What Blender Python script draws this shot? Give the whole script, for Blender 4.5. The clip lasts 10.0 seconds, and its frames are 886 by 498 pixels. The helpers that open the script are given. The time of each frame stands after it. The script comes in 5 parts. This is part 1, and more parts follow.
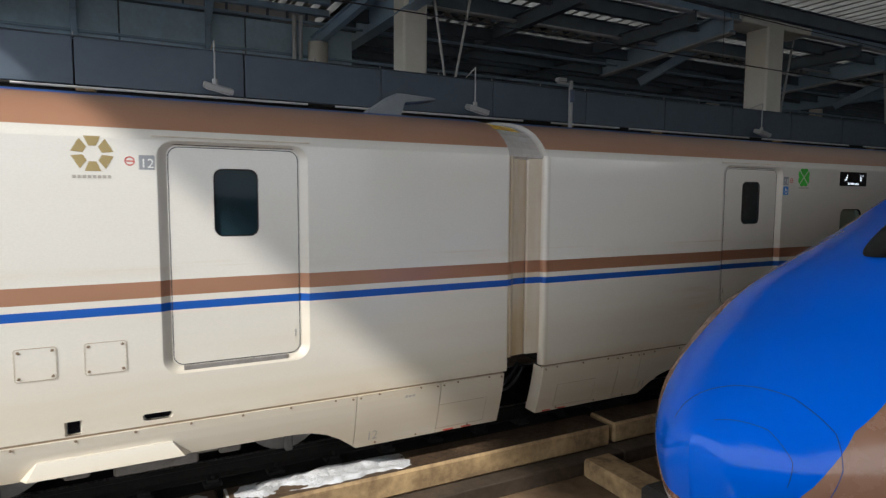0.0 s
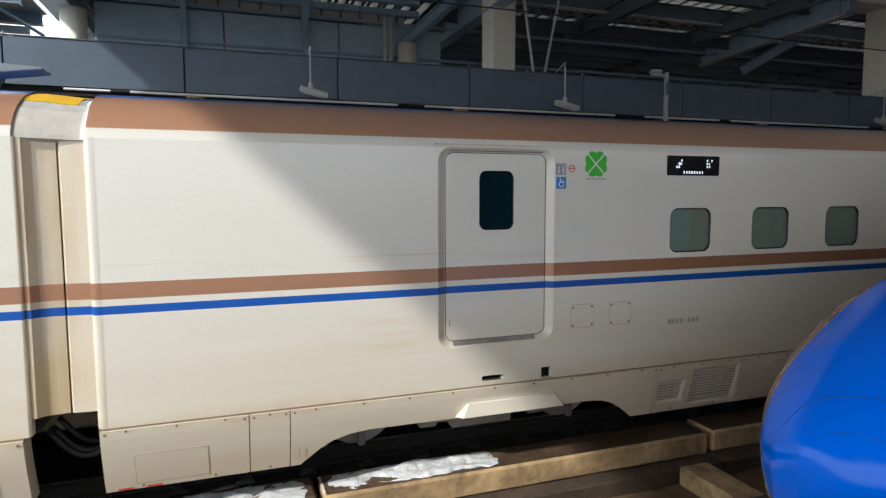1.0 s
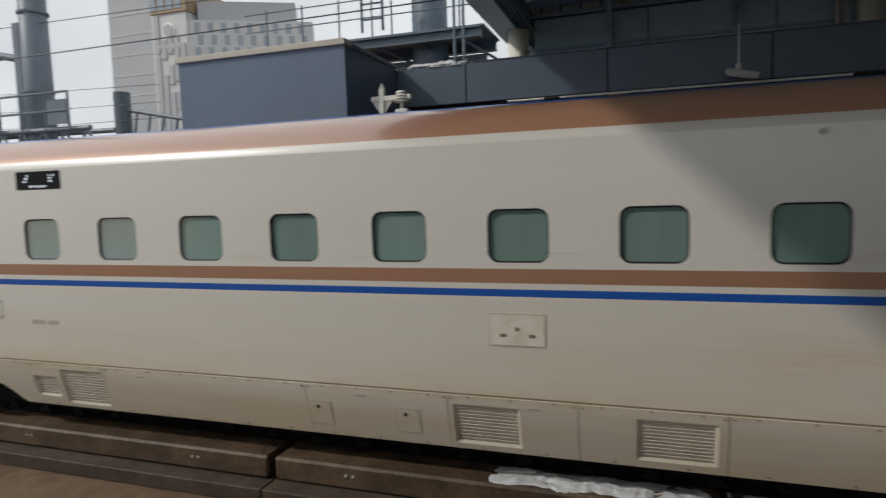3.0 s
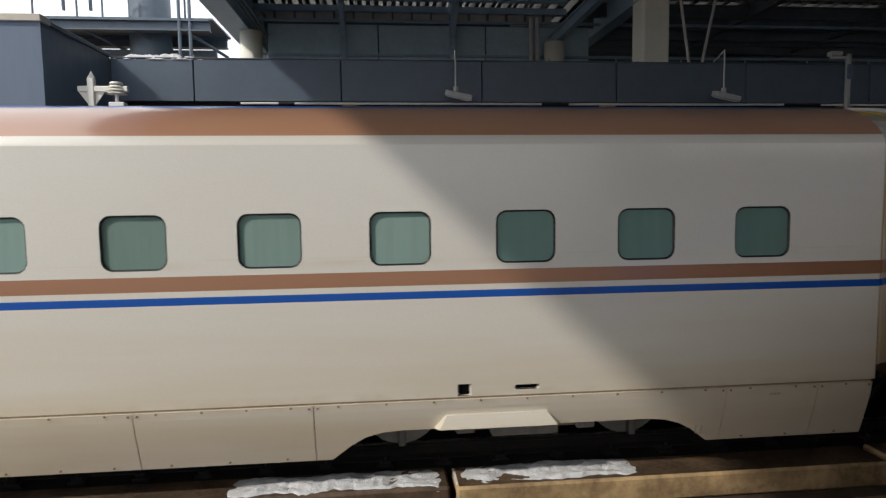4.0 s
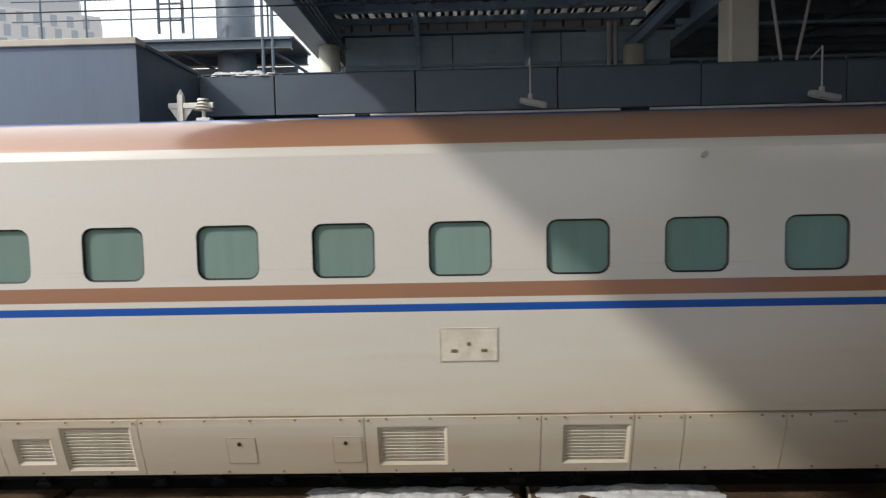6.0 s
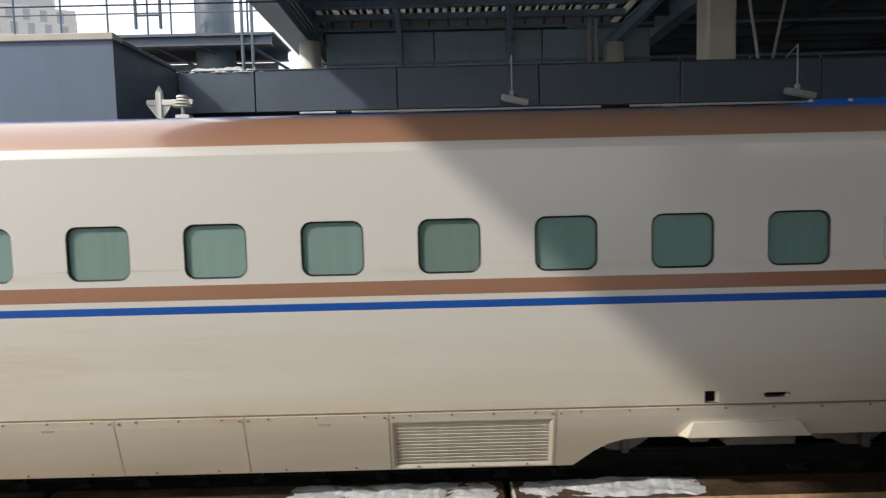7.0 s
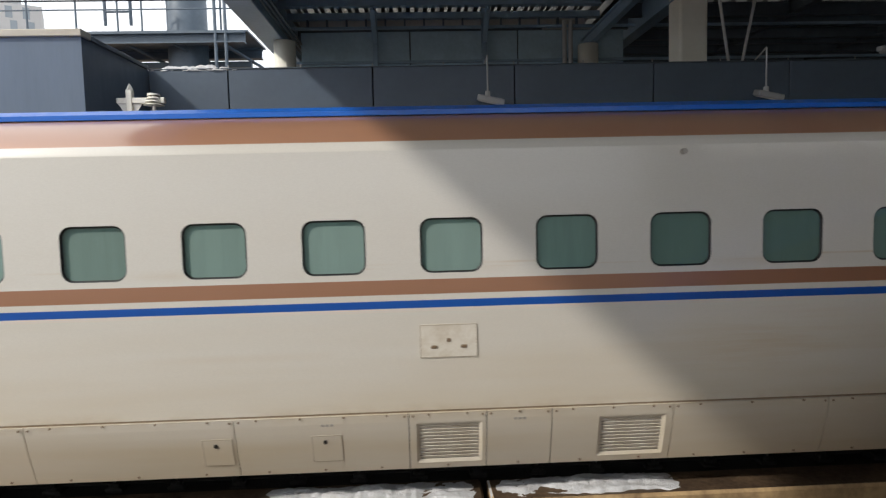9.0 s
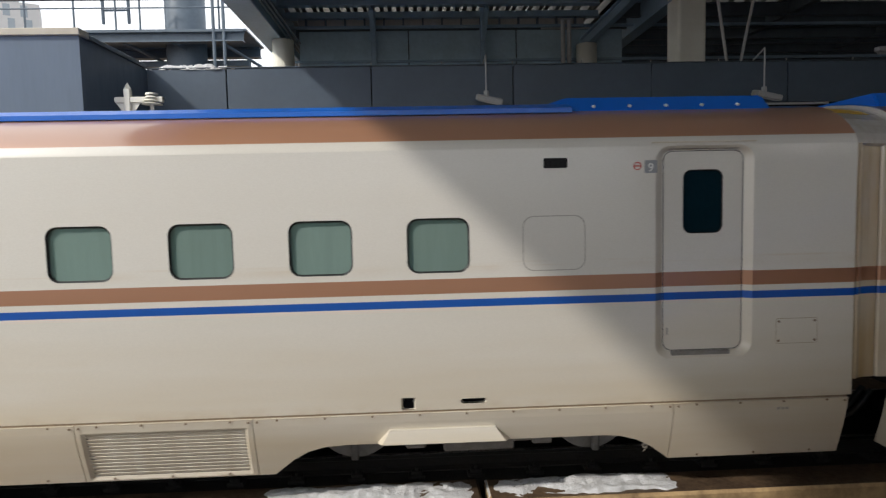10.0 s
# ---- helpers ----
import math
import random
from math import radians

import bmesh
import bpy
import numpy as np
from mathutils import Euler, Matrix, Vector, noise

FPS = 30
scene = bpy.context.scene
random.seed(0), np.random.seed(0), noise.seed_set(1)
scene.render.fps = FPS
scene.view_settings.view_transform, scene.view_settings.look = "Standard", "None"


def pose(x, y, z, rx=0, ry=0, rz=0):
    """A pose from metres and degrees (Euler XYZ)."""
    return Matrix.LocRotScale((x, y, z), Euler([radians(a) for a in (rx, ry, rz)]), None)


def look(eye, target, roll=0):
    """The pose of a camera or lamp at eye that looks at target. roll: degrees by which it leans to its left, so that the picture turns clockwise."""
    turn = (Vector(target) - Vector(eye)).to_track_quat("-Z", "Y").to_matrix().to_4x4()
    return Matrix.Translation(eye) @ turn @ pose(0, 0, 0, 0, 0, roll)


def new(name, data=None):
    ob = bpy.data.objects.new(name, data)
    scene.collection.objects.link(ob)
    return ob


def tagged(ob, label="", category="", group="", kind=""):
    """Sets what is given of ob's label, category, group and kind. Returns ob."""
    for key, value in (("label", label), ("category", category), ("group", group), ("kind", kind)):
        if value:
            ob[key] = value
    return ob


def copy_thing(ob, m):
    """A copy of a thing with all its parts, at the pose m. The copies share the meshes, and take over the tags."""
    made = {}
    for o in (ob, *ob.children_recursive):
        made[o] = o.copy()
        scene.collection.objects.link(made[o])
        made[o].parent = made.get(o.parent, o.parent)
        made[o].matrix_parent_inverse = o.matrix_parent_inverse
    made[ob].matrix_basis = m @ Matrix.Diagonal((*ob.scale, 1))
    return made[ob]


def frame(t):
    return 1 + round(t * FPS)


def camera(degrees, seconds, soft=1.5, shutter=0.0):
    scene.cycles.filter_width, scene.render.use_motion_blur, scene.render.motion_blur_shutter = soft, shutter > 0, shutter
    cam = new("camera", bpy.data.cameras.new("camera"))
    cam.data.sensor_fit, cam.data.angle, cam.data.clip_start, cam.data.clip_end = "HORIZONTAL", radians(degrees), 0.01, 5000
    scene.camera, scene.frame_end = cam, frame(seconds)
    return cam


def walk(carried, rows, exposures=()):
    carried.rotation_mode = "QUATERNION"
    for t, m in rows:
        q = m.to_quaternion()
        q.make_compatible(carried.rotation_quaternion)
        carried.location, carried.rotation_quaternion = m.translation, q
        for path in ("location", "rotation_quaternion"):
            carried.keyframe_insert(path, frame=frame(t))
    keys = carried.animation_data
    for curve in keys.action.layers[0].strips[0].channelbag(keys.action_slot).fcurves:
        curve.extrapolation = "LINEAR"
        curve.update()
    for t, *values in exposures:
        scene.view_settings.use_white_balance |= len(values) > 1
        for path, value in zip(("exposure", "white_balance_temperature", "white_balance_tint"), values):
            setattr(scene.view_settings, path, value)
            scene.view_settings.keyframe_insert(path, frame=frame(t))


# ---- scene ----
# World: x along the tracks, y across them away from the platform, z up from the rail top.
EYE = 2.66
cam = camera(71.9, 10.0, soft=1.3, shutter=0.06)


def aim(x, y, z, yaw, pitch, roll):
    """A camera pose: yaw to the left of +y, pitch up, roll to its left."""
    a, b = radians(yaw), radians(pitch)
    way = Vector((-math.sin(a) * math.cos(b), math.cos(a) * math.cos(b), math.sin(b)))
    eye = Vector((x, y, EYE + z))
    return look(eye, eye + way, roll)


CAMERA_ROWS = [
    (0.0, -0.089, -0.028, 0.025, -27.70, -4.87, 0.31),
    (0.5, -0.074, -0.025, 0.019, -26.87, -4.95, 0.18),
    (1.0, -0.101, -0.016, 0.019, -19.53, -5.04, -0.16),
    (1.5, -0.055, 0.008, 0.018, -5.16, -5.23, -0.74),
    (2.0, -0.090, 0.008, 0.007, 11.32, -5.20, -1.63),
    (2.5, -0.116, -0.043, 0.022, 28.56, -5.03, -2.59),
    (2.9, 0.015, -0.026, 0.007, 25.77, -4.86, -2.05),
    (3.0, -0.005, 0.028, -0.006, 18.63, -4.87, -1.69),
    (3.2, -0.033, -0.117, -0.003, 0.29, -5.47, -0.89),
    (4.3, 0.041, -0.049, -0.013, -5.70, -4.34, -0.73),
    (4.5, 0.025, -0.004, 0.005, -3.67, -4.02, -0.66),
    (5.0, 0.022, 0.015, -0.005, 0.44, -3.45, -0.62),
    (5.2, 0.037, 0.022, -0.042, 1.86, -3.18, -0.76),
    (6.5, 0.049, 0.046, -0.006, 0.77, -4.11, -1.45),
    (7.0, 0.043, 0.027, -0.008, -0.24, -4.14, -1.34),
    (7.5, 0.050, 0.013, 0.008, -1.03, -4.28, -1.34),
    (8.0, 0.049, 0.017, -0.003, -1.65, -4.25, -1.42),
    (8.5, 0.042, 0.022, -0.004, -2.14, -4.22, -1.43),
    (9.0, 0.046, 0.027, -0.011, -2.43, -4.19, -1.38),
    (9.5, 0.057, 0.014, -0.009, -2.51, -4.22, -1.25),
    (10.0, 0.048, 0.024, 0.002, -2.58, -4.29, -1.29),
]

# how far the passing train has gone along x at each time
TRAIN_ROWS = [
    (0.0, 4.368),
    (0.5, 1.853),
    (1.0, -0.822),
    (1.5, -3.547),
    (2.0, -6.270),
    (2.5, -9.317),
    (2.9, -11.844),
    (3.0, -12.495),
    (3.2, -13.835),
    (4.3, -21.420),
    (4.5, -22.847),
    (5.0, -26.538),
    (5.2, -28.066),
    (6.5, -38.387),
    (7.0, -42.595),
    (7.5, -46.925),
    (8.0, -51.358),
    (8.5, -55.945),
    (9.0, -60.657),
    (9.5, -65.49),
    (10.0, -70.122),
]
# the clip's camera closes down towards the open sky and opens up under the roof
EXPOSURES = [(0.0, 0.33, 6250, 9), (0.5, 0.36, 6200, 8), (1.0, 0.38, 6200, 8), (1.5, 0.06, 6350, 7), (2.0, -0.36, 6400, 7), (2.5, -0.84, 6400, 7), (3.0, -1.02, 6450, 9), (4.3, -0.24, 6500, 10), (5.0, -0.25, 6500, 10), (10.0, -0.24, 6500, 10)]
walk(cam, [(t, aim(*p)) for t, *p in CAMERA_ROWS], EXPOSURES)

# ---- light ----
SUN = Vector((1.05, 0.62, -0.98)).normalized()
world = bpy.data.worlds.new("world")
scene.world = world
world.use_nodes = True
wn = world.node_tree.nodes
sky = wn.new("ShaderNodeTexSky")
sky.sky_type, sky.sun_disc = "NISHITA", False
sky.sun_elevation = math.asin(-SUN.z)
sky.sun_rotation = math.atan2(-SUN.x, -SUN.y)
sky.dust_density, sky.air_density = 4.0, 1.0
# thin bright cloud over the blue
wt = world.node_tree
tc = wn.new("ShaderNodeTexCoord")
cloud = wn.new("ShaderNodeTexNoise")
cloud.inputs["Scale"].default_value, cloud.inputs["Detail"].default_value = 2.2, 5.0
spread = wn.new("ShaderNodeMapRange")
spread.inputs["From Min"].default_value, spread.inputs["From Max"].default_value = 0.25, 0.60
spread.inputs["To Min"].default_value, spread.inputs["To Max"].default_value = 0.62, 1.0
veil = wn.new("ShaderNodeMix")
veil.data_type = "RGBA"
veil.inputs[7].default_value = (18.6, 19.2, 19.8, 1)
wt.links.new(tc.outputs["Generated"], cloud.inputs["Vector"])
wt.links.new(cloud.outputs[0], spread.inputs["Value"])
wt.links.new(spread.outputs[0], veil.inputs[0])
wt.links.new(sky.outputs[0], veil.inputs[6])
wt.links.new(veil.outputs[2], wn["Background"].inputs["Color"])
wn["Background"].inputs["Strength"].default_value = 0.088
sun = new("sun", bpy.data.lights.new("sun", "SUN"))
sun.data.energy, sun.data.angle, sun.data.color = 3.5, radians(2.4), (1.0, 0.95, 0.87)
sun.matrix_world = look(-SUN * 50, (0, 0, 0))


# ---- materials ----
def mat(name):
    m = bpy.data.materials.new(name)
    m.use_nodes = True
    nt = m.node_tree
    return m, nt, nt.nodes["Principled BSDF"]


def node(nt, kind, *links):
    n = nt.nodes.new(kind)
    for socket, source in links:
        if isinstance(source, bpy.types.NodeSocket):
            nt.links.new(source, n.inputs[socket])
        else:
            n.inputs[socket].default_value = source
    return n


def mix(nt, fac, a, b, blend="MIX"):
    n = node(nt, "ShaderNodeMix")
    n.data_type, n.blend_type = "RGBA", blend
    for i, v in ((0, fac), (6, a), (7, b)):
        if isinstance(v, bpy.types.NodeSocket):
            nt.links.new(v, n.inputs[i])
        else:
            n.inputs[i].default_value = v if i == 0 else (*v, 1)
    return n.outputs[2]


def calc(nt, op, a, b=0.0, c=0.0):
    n = node(nt, "ShaderNodeMath")
    n.operation = op
    for i, v in enumerate((a, b, c)):
        if isinstance(v, bpy.types.NodeSocket):
            nt.links.new(v, n.inputs[i])
        else:
            n.inputs[i].default_value = v
    return n.outputs[0]


def grain(nt, scale, stretch=(1, 1, 1), detail=4.0, rough=0.6, low=0.35, high=0.65):
    """A noise of object space, spread between low and high to 0..1."""
    tc = node(nt, "ShaderNodeTexCoord")
    mp = node(nt, "ShaderNodeMapping", ("Vector", tc.outputs["Object"]), ("Scale", stretch))
    n = node(nt, "ShaderNodeTexNoise", ("Vector", mp.outputs[0]), ("Scale", scale), ("Detail", detail), ("Roughness", rough))
    r = node(nt, "ShaderNodeMapRange", ("Value", n.outputs[0]), ("From Min", low), ("From Max", high))
    r.interpolation_type = "SMOOTHSTEP"
    return r.outputs[0]


def bump(nt, bsdf, height, strength=0.2, distance=0.01):
    b = node(nt, "ShaderNodeBump", ("Height", height), ("Strength", strength), ("Distance", distance))
    nt.links.new(b.outputs[0], bsdf.inputs["Normal"])


def surface(name, color, second=None, rough=0.5, metal=0.0, scale=6.0, stretch=(1, 1, 1), amount=0.5, relief=0.0, fine=0.0, coat=0.0):
    """Two tones of grain at two scales, with fine relief."""
    m, nt, b = mat(name)
    second = second or tuple(0.72 * c for c in color)
    g1 = grain(nt, scale, stretch)
    g2 = grain(nt, scale * 7.3, stretch, low=0.3, high=0.7)
    f = calc(nt, "MULTIPLY", calc(nt, "ADD", calc(nt, "MULTIPLY", g1, 0.65), calc(nt, "MULTIPLY", g2, 0.35)), amount)
    nt.links.new(mix(nt, f, color, second), b.inputs["Base Color"])
    nt.links.new(calc(nt, "ADD", calc(nt, "MULTIPLY", g2, 0.12), rough - 0.06), b.inputs["Roughness"])
    b.inputs["Metallic"].default_value = metal
    b.inputs["Coat Weight"].default_value = coat
    if relief or fine:
        bump(nt, b, calc(nt, "ADD", g1, g2), max(relief, fine), 0.01 if relief else 0.003)
    return m


def band(nt, z, low, high, soft=0.0015):
    """1 between two heights."""
    up = node(nt, "ShaderNodeMapRange", ("Value", z), ("From Min", low - soft), ("From Max", low + soft)).outputs[0]
    down = node(nt, "ShaderNodeMapRange", ("Value", z), ("From Min", high - soft), ("From Max", high + soft)).outputs[0]
    return calc(nt, "SUBTRACT", up, down)


# the train's paint: heights of the bands above the rail
BLUE_LOW, BLUE_HIGH, COPPER_LOW, COPPER_HIGH, SHOULDER, CROWN = 1.728, 1.797, 1.852, 1.985, 3.215, 3.525
COPPER, BLUE, IVORY = (0.44, 0.225, 0.135), (0.001, 0.08, 0.39), (0.74, 0.72, 0.675)


CROWN_BLUE = (0.004, 0.11, 0.55)


def train_paint(name="train_paint", dirt=0.9, rust=0.0):
    m, nt, b = mat(name)
    tc = node(nt, "ShaderNodeTexCoord")
    sep = node(nt, "ShaderNodeSeparateXYZ", ("Vector", tc.outputs["Object"]))
    z = sep.outputs["Z"]
    streak = grain(nt, 0.9, (0.3, 1, 3.0), 3, 0.55, 0.15, 0.90)
    cloud = grain(nt, 0.7, (0.5, 1, 1.2), 2, 0.5, 0.15, 0.9)
    low = node(nt, "ShaderNodeMapRange", ("Value", z), ("From Min", 2.0), ("From Max", 0.5)).outputs[0]
    ivory = mix(nt, calc(nt, "MULTIPLY", cloud, 0.15), IVORY, (0.66, 0.62, 0.55))
    soil = calc(nt, "MULTIPLY", calc(nt, "ADD", calc(nt, "MULTIPLY", low, 0.85), 0.16), calc(nt, "ADD", calc(nt, "MULTIPLY", streak, 0.6), 0.4))
    ivory = mix(nt, calc(nt, "MULTIPLY", soil, dirt), ivory, (0.58, 0.465, 0.29))
    ivory = mix(nt, calc(nt, "MULTIPLY", grain(nt, 55.0, (1, 1, 1.6), 3, 0.7, 0.3, 0.7), 0.22), ivory, (0.56, 0.53, 0.47))
    # rust washed out in level lines along the window sills
    for low, high, soft, scale, weight in ((2.05, 2.10, 0.03, 0.8, 0.24), (2.118, 2.132, 0.007, 0.55, 0.60), (2.085, 2.093, 0.005, 0.9, 0.32), (1.30, 1.34, 0.03, 0.5, 0.20)):
        patch = grain(nt, scale, (1, 1, 0.05), 3, 0.6, 0.46, 0.74)
        ivory = mix(nt, calc(nt, "MULTIPLY", band(nt, z, low, high, soft), calc(nt, "MULTIPLY", patch, weight)), ivory, (0.54, 0.36, 0.17))
    sparse = grain(nt, 0.45, (1, 1, 0.6), 2, 0.5, 0.52, 0.72)
    smear = calc(nt, "MULTIPLY", sparse, grain(nt, 1.2, (0.7, 1, 14), 3, 0.6, 0.42, 0.74))
    ivory = mix(nt, calc(nt, "MULTIPLY", calc(nt, "MULTIPLY", band(nt, z, 1.08, 1.62, 0.12), smear), 0.32), ivory, (0.55, 0.37, 0.17))
    foot = band(nt, z, 0.74, 0.83, 0.05)
    ivory = mix(nt, calc(nt, "MULTIPLY", foot, calc(nt, "MULTIPLY", grain(nt, 3.0, (1, 1, 2), 5, 0.65, 0.35, 0.75), 0.40)), ivory, (0.42, 0.29, 0.15))
    if rust:
        run = grain(nt, 1.3, (7, 7, 0.35), 3, 0.5, 0.2, 0.8)
        blot = grain(nt, 1.6, (2, 2, 1), 3, 0.5, 0.25, 0.75)
        ivory = mix(nt, calc(nt, "MULTIPLY", calc(nt, "ADD", calc(nt, "MULTIPLY", calc(nt, "ADD", run, blot), 0.35), 0.25), rust), ivory, (0.46, 0.31, 0.125))
    blue = band(nt, z, BLUE_LOW, BLUE_HIGH)
    shoulder = band(nt, z, SHOULDER, CROWN)
    copper = calc(nt, "ADD", band(nt, z, COPPER_LOW, COPPER_HIGH), shoulder)
    top = band(nt, z, CROWN, 9.0)
    c = mix(nt, copper, ivory, COPPER)
    c = mix(nt, blue, c, BLUE)
    c = mix(nt, top, c, CROWN_BLUE)
    nt.links.new(calc(nt, "SUBTRACT", calc(nt, "MULTIPLY", copper, 0.45), calc(nt, "MULTIPLY", shoulder, 0.28)), b.inputs["Metallic"])
    nt.links.new(c, b.inputs["Base Color"])
    nt.links.new(calc(nt, "ADD", calc(nt, "MULTIPLY", cloud, 0.06), calc(nt, "ADD", calc(nt, "MULTIPLY", soil, 0.18), 0.285)), b.inputs["Roughness"])
    b.inputs["Coat Weight"].default_value = 0.8
    # the lacquer over the shoulder is harder and glossier
    nt.links.new(calc(nt, "ADD", calc(nt, "MULTIPLY", band(nt, z, SHOULDER - 0.03, 9.0, 0.03), 0.8), 1.5), b.inputs["Coat IOR"])
    b.inputs["Coat Roughness"].default_value = 0.13
    return m


def pane_glass(name, tint, gloss=0.04, shine=0.5):
    """Thin tinted glass: see-through with a mirror coat."""
    m = bpy.data.materials.new(name)
    m.use_nodes = True
    nt = m.node_tree
    nt.nodes.remove(nt.nodes["Principled BSDF"])
    out = nt.nodes["Material Output"]
    fr = node(nt, "ShaderNodeFresnel", ("IOR", 1.5))
    t = node(nt, "ShaderNodeBsdfTransparent", ("Color", (*tint, 1)))
    g = node(nt, "ShaderNodeBsdfGlossy", ("Color", (0.9, 0.95, 0.92, 1)), ("Roughness", gloss))
    s = node(nt, "ShaderNodeMixShader", (0, calc(nt, "MULTIPLY", fr.outputs[0], shine)), (1, t.outputs[0]), (2, g.outputs[0]))
    nt.links.new(s.outputs[0], out.inputs[0])
    return m


M_PAINT = train_paint()
M_SOILED = train_paint("soiled_train_paint", 1.0, 0.95)
M_STREAKED = train_paint("streaked_train_paint", 1.0, 0.7)
M_WORN = train_paint("worn_train_paint", 1.0, 0.16)


# ---- building helpers ----
def plain_mesh(name, bm, material, smooth=False):
    me = bpy.data.meshes.new(name)
    bmesh.ops.recalc_face_normals(bm, faces=bm.faces)
    bm.to_mesh(me)
    bm.free()
    me.materials.append(material)
    if smooth:
        me.shade_smooth()
    return me


def part(name, bm, material, parent, label="", smooth=False):
    """Links a bmesh as one mesh object under a thing or a part."""
    ob = new(name, plain_mesh(name, bm, material, smooth))
    ob.parent = parent
    if label:
        ob["label"] = label
    return ob


def thing(name, label, category, group="", kind="", at=(0, 0, 0)):
    ob = new(name)
    ob.location = at
    return tagged(ob, label, category, group, kind)


def solid(name, bm, material, label, category="", group="", kind="", smooth=False):
    ob = new(name, plain_mesh(name, bm, material, smooth))
    return tagged(ob, label, category, group, kind)


def add_box(bm, x0, x1, y0, y1, z0, z1, bevel=0.0, m=None):
    r = bmesh.ops.create_cube(bm, size=1)
    vs = r["verts"]
    for v in vs:
        v.co = Vector((x0 + (v.co.x + 0.5) * (x1 - x0), y0 + (v.co.y + 0.5) * (y1 - y0), z0 + (v.co.z + 0.5) * (z1 - z0)))
        if m:
            v.co = m @ v.co
    if bevel:
        es = list({e for v in vs for e in v.link_edges})
        bmesh.ops.bevel(bm, geom=es, offset=bevel, segments=1, affect="EDGES")


def box(*a, **k):
    bm = bmesh.new()
    add_box(bm, *a, **k)
    return bm


def add_rod(bm, a, b, r, n=10, r2=None, caps=True):
    a, b = Vector(a), Vector(b)
    d = b - a
    m = Matrix.Translation((a + b) / 2) @ d.to_track_quat("Z", "Y").to_matrix().to_4x4()
    bmesh.ops.create_cone(bm, cap_ends=caps, segments=n, radius1=r, radius2=r if r2 is None else r2, depth=d.length, matrix=m)


def rod(a, b, r, n=10, r2=None):
    bm = bmesh.new()
    add_rod(bm, a, b, r, n, r2)
    return bm


def tube(points, r, n=8):
    """One round tube along a line of points."""
    bm = bmesh.new()
    ps = [Vector(p) for p in points]
    rings = []
    for i, p in enumerate(ps):
        d = (ps[min(i + 1, len(ps) - 1)] - ps[max(i - 1, 0)]).normalized()
        q = d.to_track_quat("Z", "Y")
        rings.append([bm.verts.new(p + q @ Vector((r * math.cos(2 * math.pi * k / n), r * math.sin(2 * math.pi * k / n), 0))) for k in range(n)])
    for a, b in zip(rings, rings[1:]):
        for k in range(n):
            bm.faces.new((a[k], a[(k + 1) % n], b[(k + 1) % n], b[k]))
    bm.faces.new(rings[0])
    bm.faces.new(rings[-1])
    return bm


def round_rect(x0, x1, z0, z1, r, n=5):
    """Corner points of a rounded rectangle in the x-z plane, counter-clockwise."""
    out = []
    for cx, cz, a0 in ((x1 - r, z0 + r, -90), (x1 - r, z1 - r, 0), (x0 + r, z1 - r, 90), (x0 + r, z0 + r, 180)):
        for i in range(n + 1):
            a = radians(a0 + 90 * i / n)
            out.append((cx + r * math.cos(a), cz + r * math.sin(a)))
    return out


def add_plate(bm, outer, holes=(), y=0.0, depth=0.05):
    """A plate in the x-z plane with holes through it; its front lies at y."""
    edges = []
    for loop in (outer, *holes):
        vs = [bm.verts.new((px, y, pz)) for px, pz in loop]
        edges += [bm.edges.new((vs[i], vs[(i + 1) % len(vs)])) for i in range(len(vs))]
    r = bmesh.ops.triangle_fill(bm, use_beauty=True, use_dissolve=False, edges=edges, normal=(0, -1, 0))
    faces = [g for g in r["geom"] if isinstance(g, bmesh.types.BMFace)]
    if depth:
        e = bmesh.ops.extrude_face_region(bm, geom=faces, use_keep_orig=True)
        bmesh.ops.translate(bm, vec=(0, depth, 0), verts=[g for g in e["geom"] if isinstance(g, bmesh.types.BMVert)])


def plate(outer, holes=(), y=0.0, depth=0.05):
    bm = bmesh.new()
    add_plate(bm, outer, holes, y, depth)
    return bm


def ring(outer, inner, y0, y1, lip=0.0):
    """A sloping frame from an outer outline at y0 to an inner one at y1."""
    bm = bmesh.new()
    a = [bm.verts.new((px, y0, pz)) for px, pz in outer]
    b = [bm.verts.new((px, y1, pz)) for px, pz in inner]
    n = len(a)
    for i in range(n):
        bm.faces.new((a[i], a[(i + 1) % n], b[(i + 1) % n], b[i]))
    return bm


def sweep(profile, x0, x1, closed=False, caps=True):
    """A y-z profile drawn along x."""
    bm = bmesh.new()
    a = [bm.verts.new((x0, py, pz)) for py, pz in profile]
    b = [bm.verts.new((x1, py, pz)) for py, pz in profile]
    n = len(a)
    for i in range(n if closed else n - 1):
        bm.faces.new((a[i], b[i], b[(i + 1) % n], a[(i + 1) % n]))
    if caps:
        bm.faces.new(a)
        bm.faces.new(list(reversed(b)))
    return bm


def lettering(name, text, size, x, y, z, material, parent):
    """Raised characters on a wall that faces -y, from their left foot."""
    cu = bpy.data.curves.new("letters", "FONT")
    cu.body, cu.size, cu.extrude = text, size, 0.001
    tmp = bpy.data.objects.new("letters", cu)
    scene.collection.objects.link(tmp)
    dg = bpy.context.evaluated_depsgraph_get()
    me = bpy.data.meshes.new_from_object(tmp.evaluated_get(dg))
    bpy.data.objects.remove(tmp)
    me.transform(pose(x, y, z, 90, 0, 0))
    me.materials.clear()
    me.materials.append(material)
    ob = new(name, me)
    ob.parent = parent
    return ob


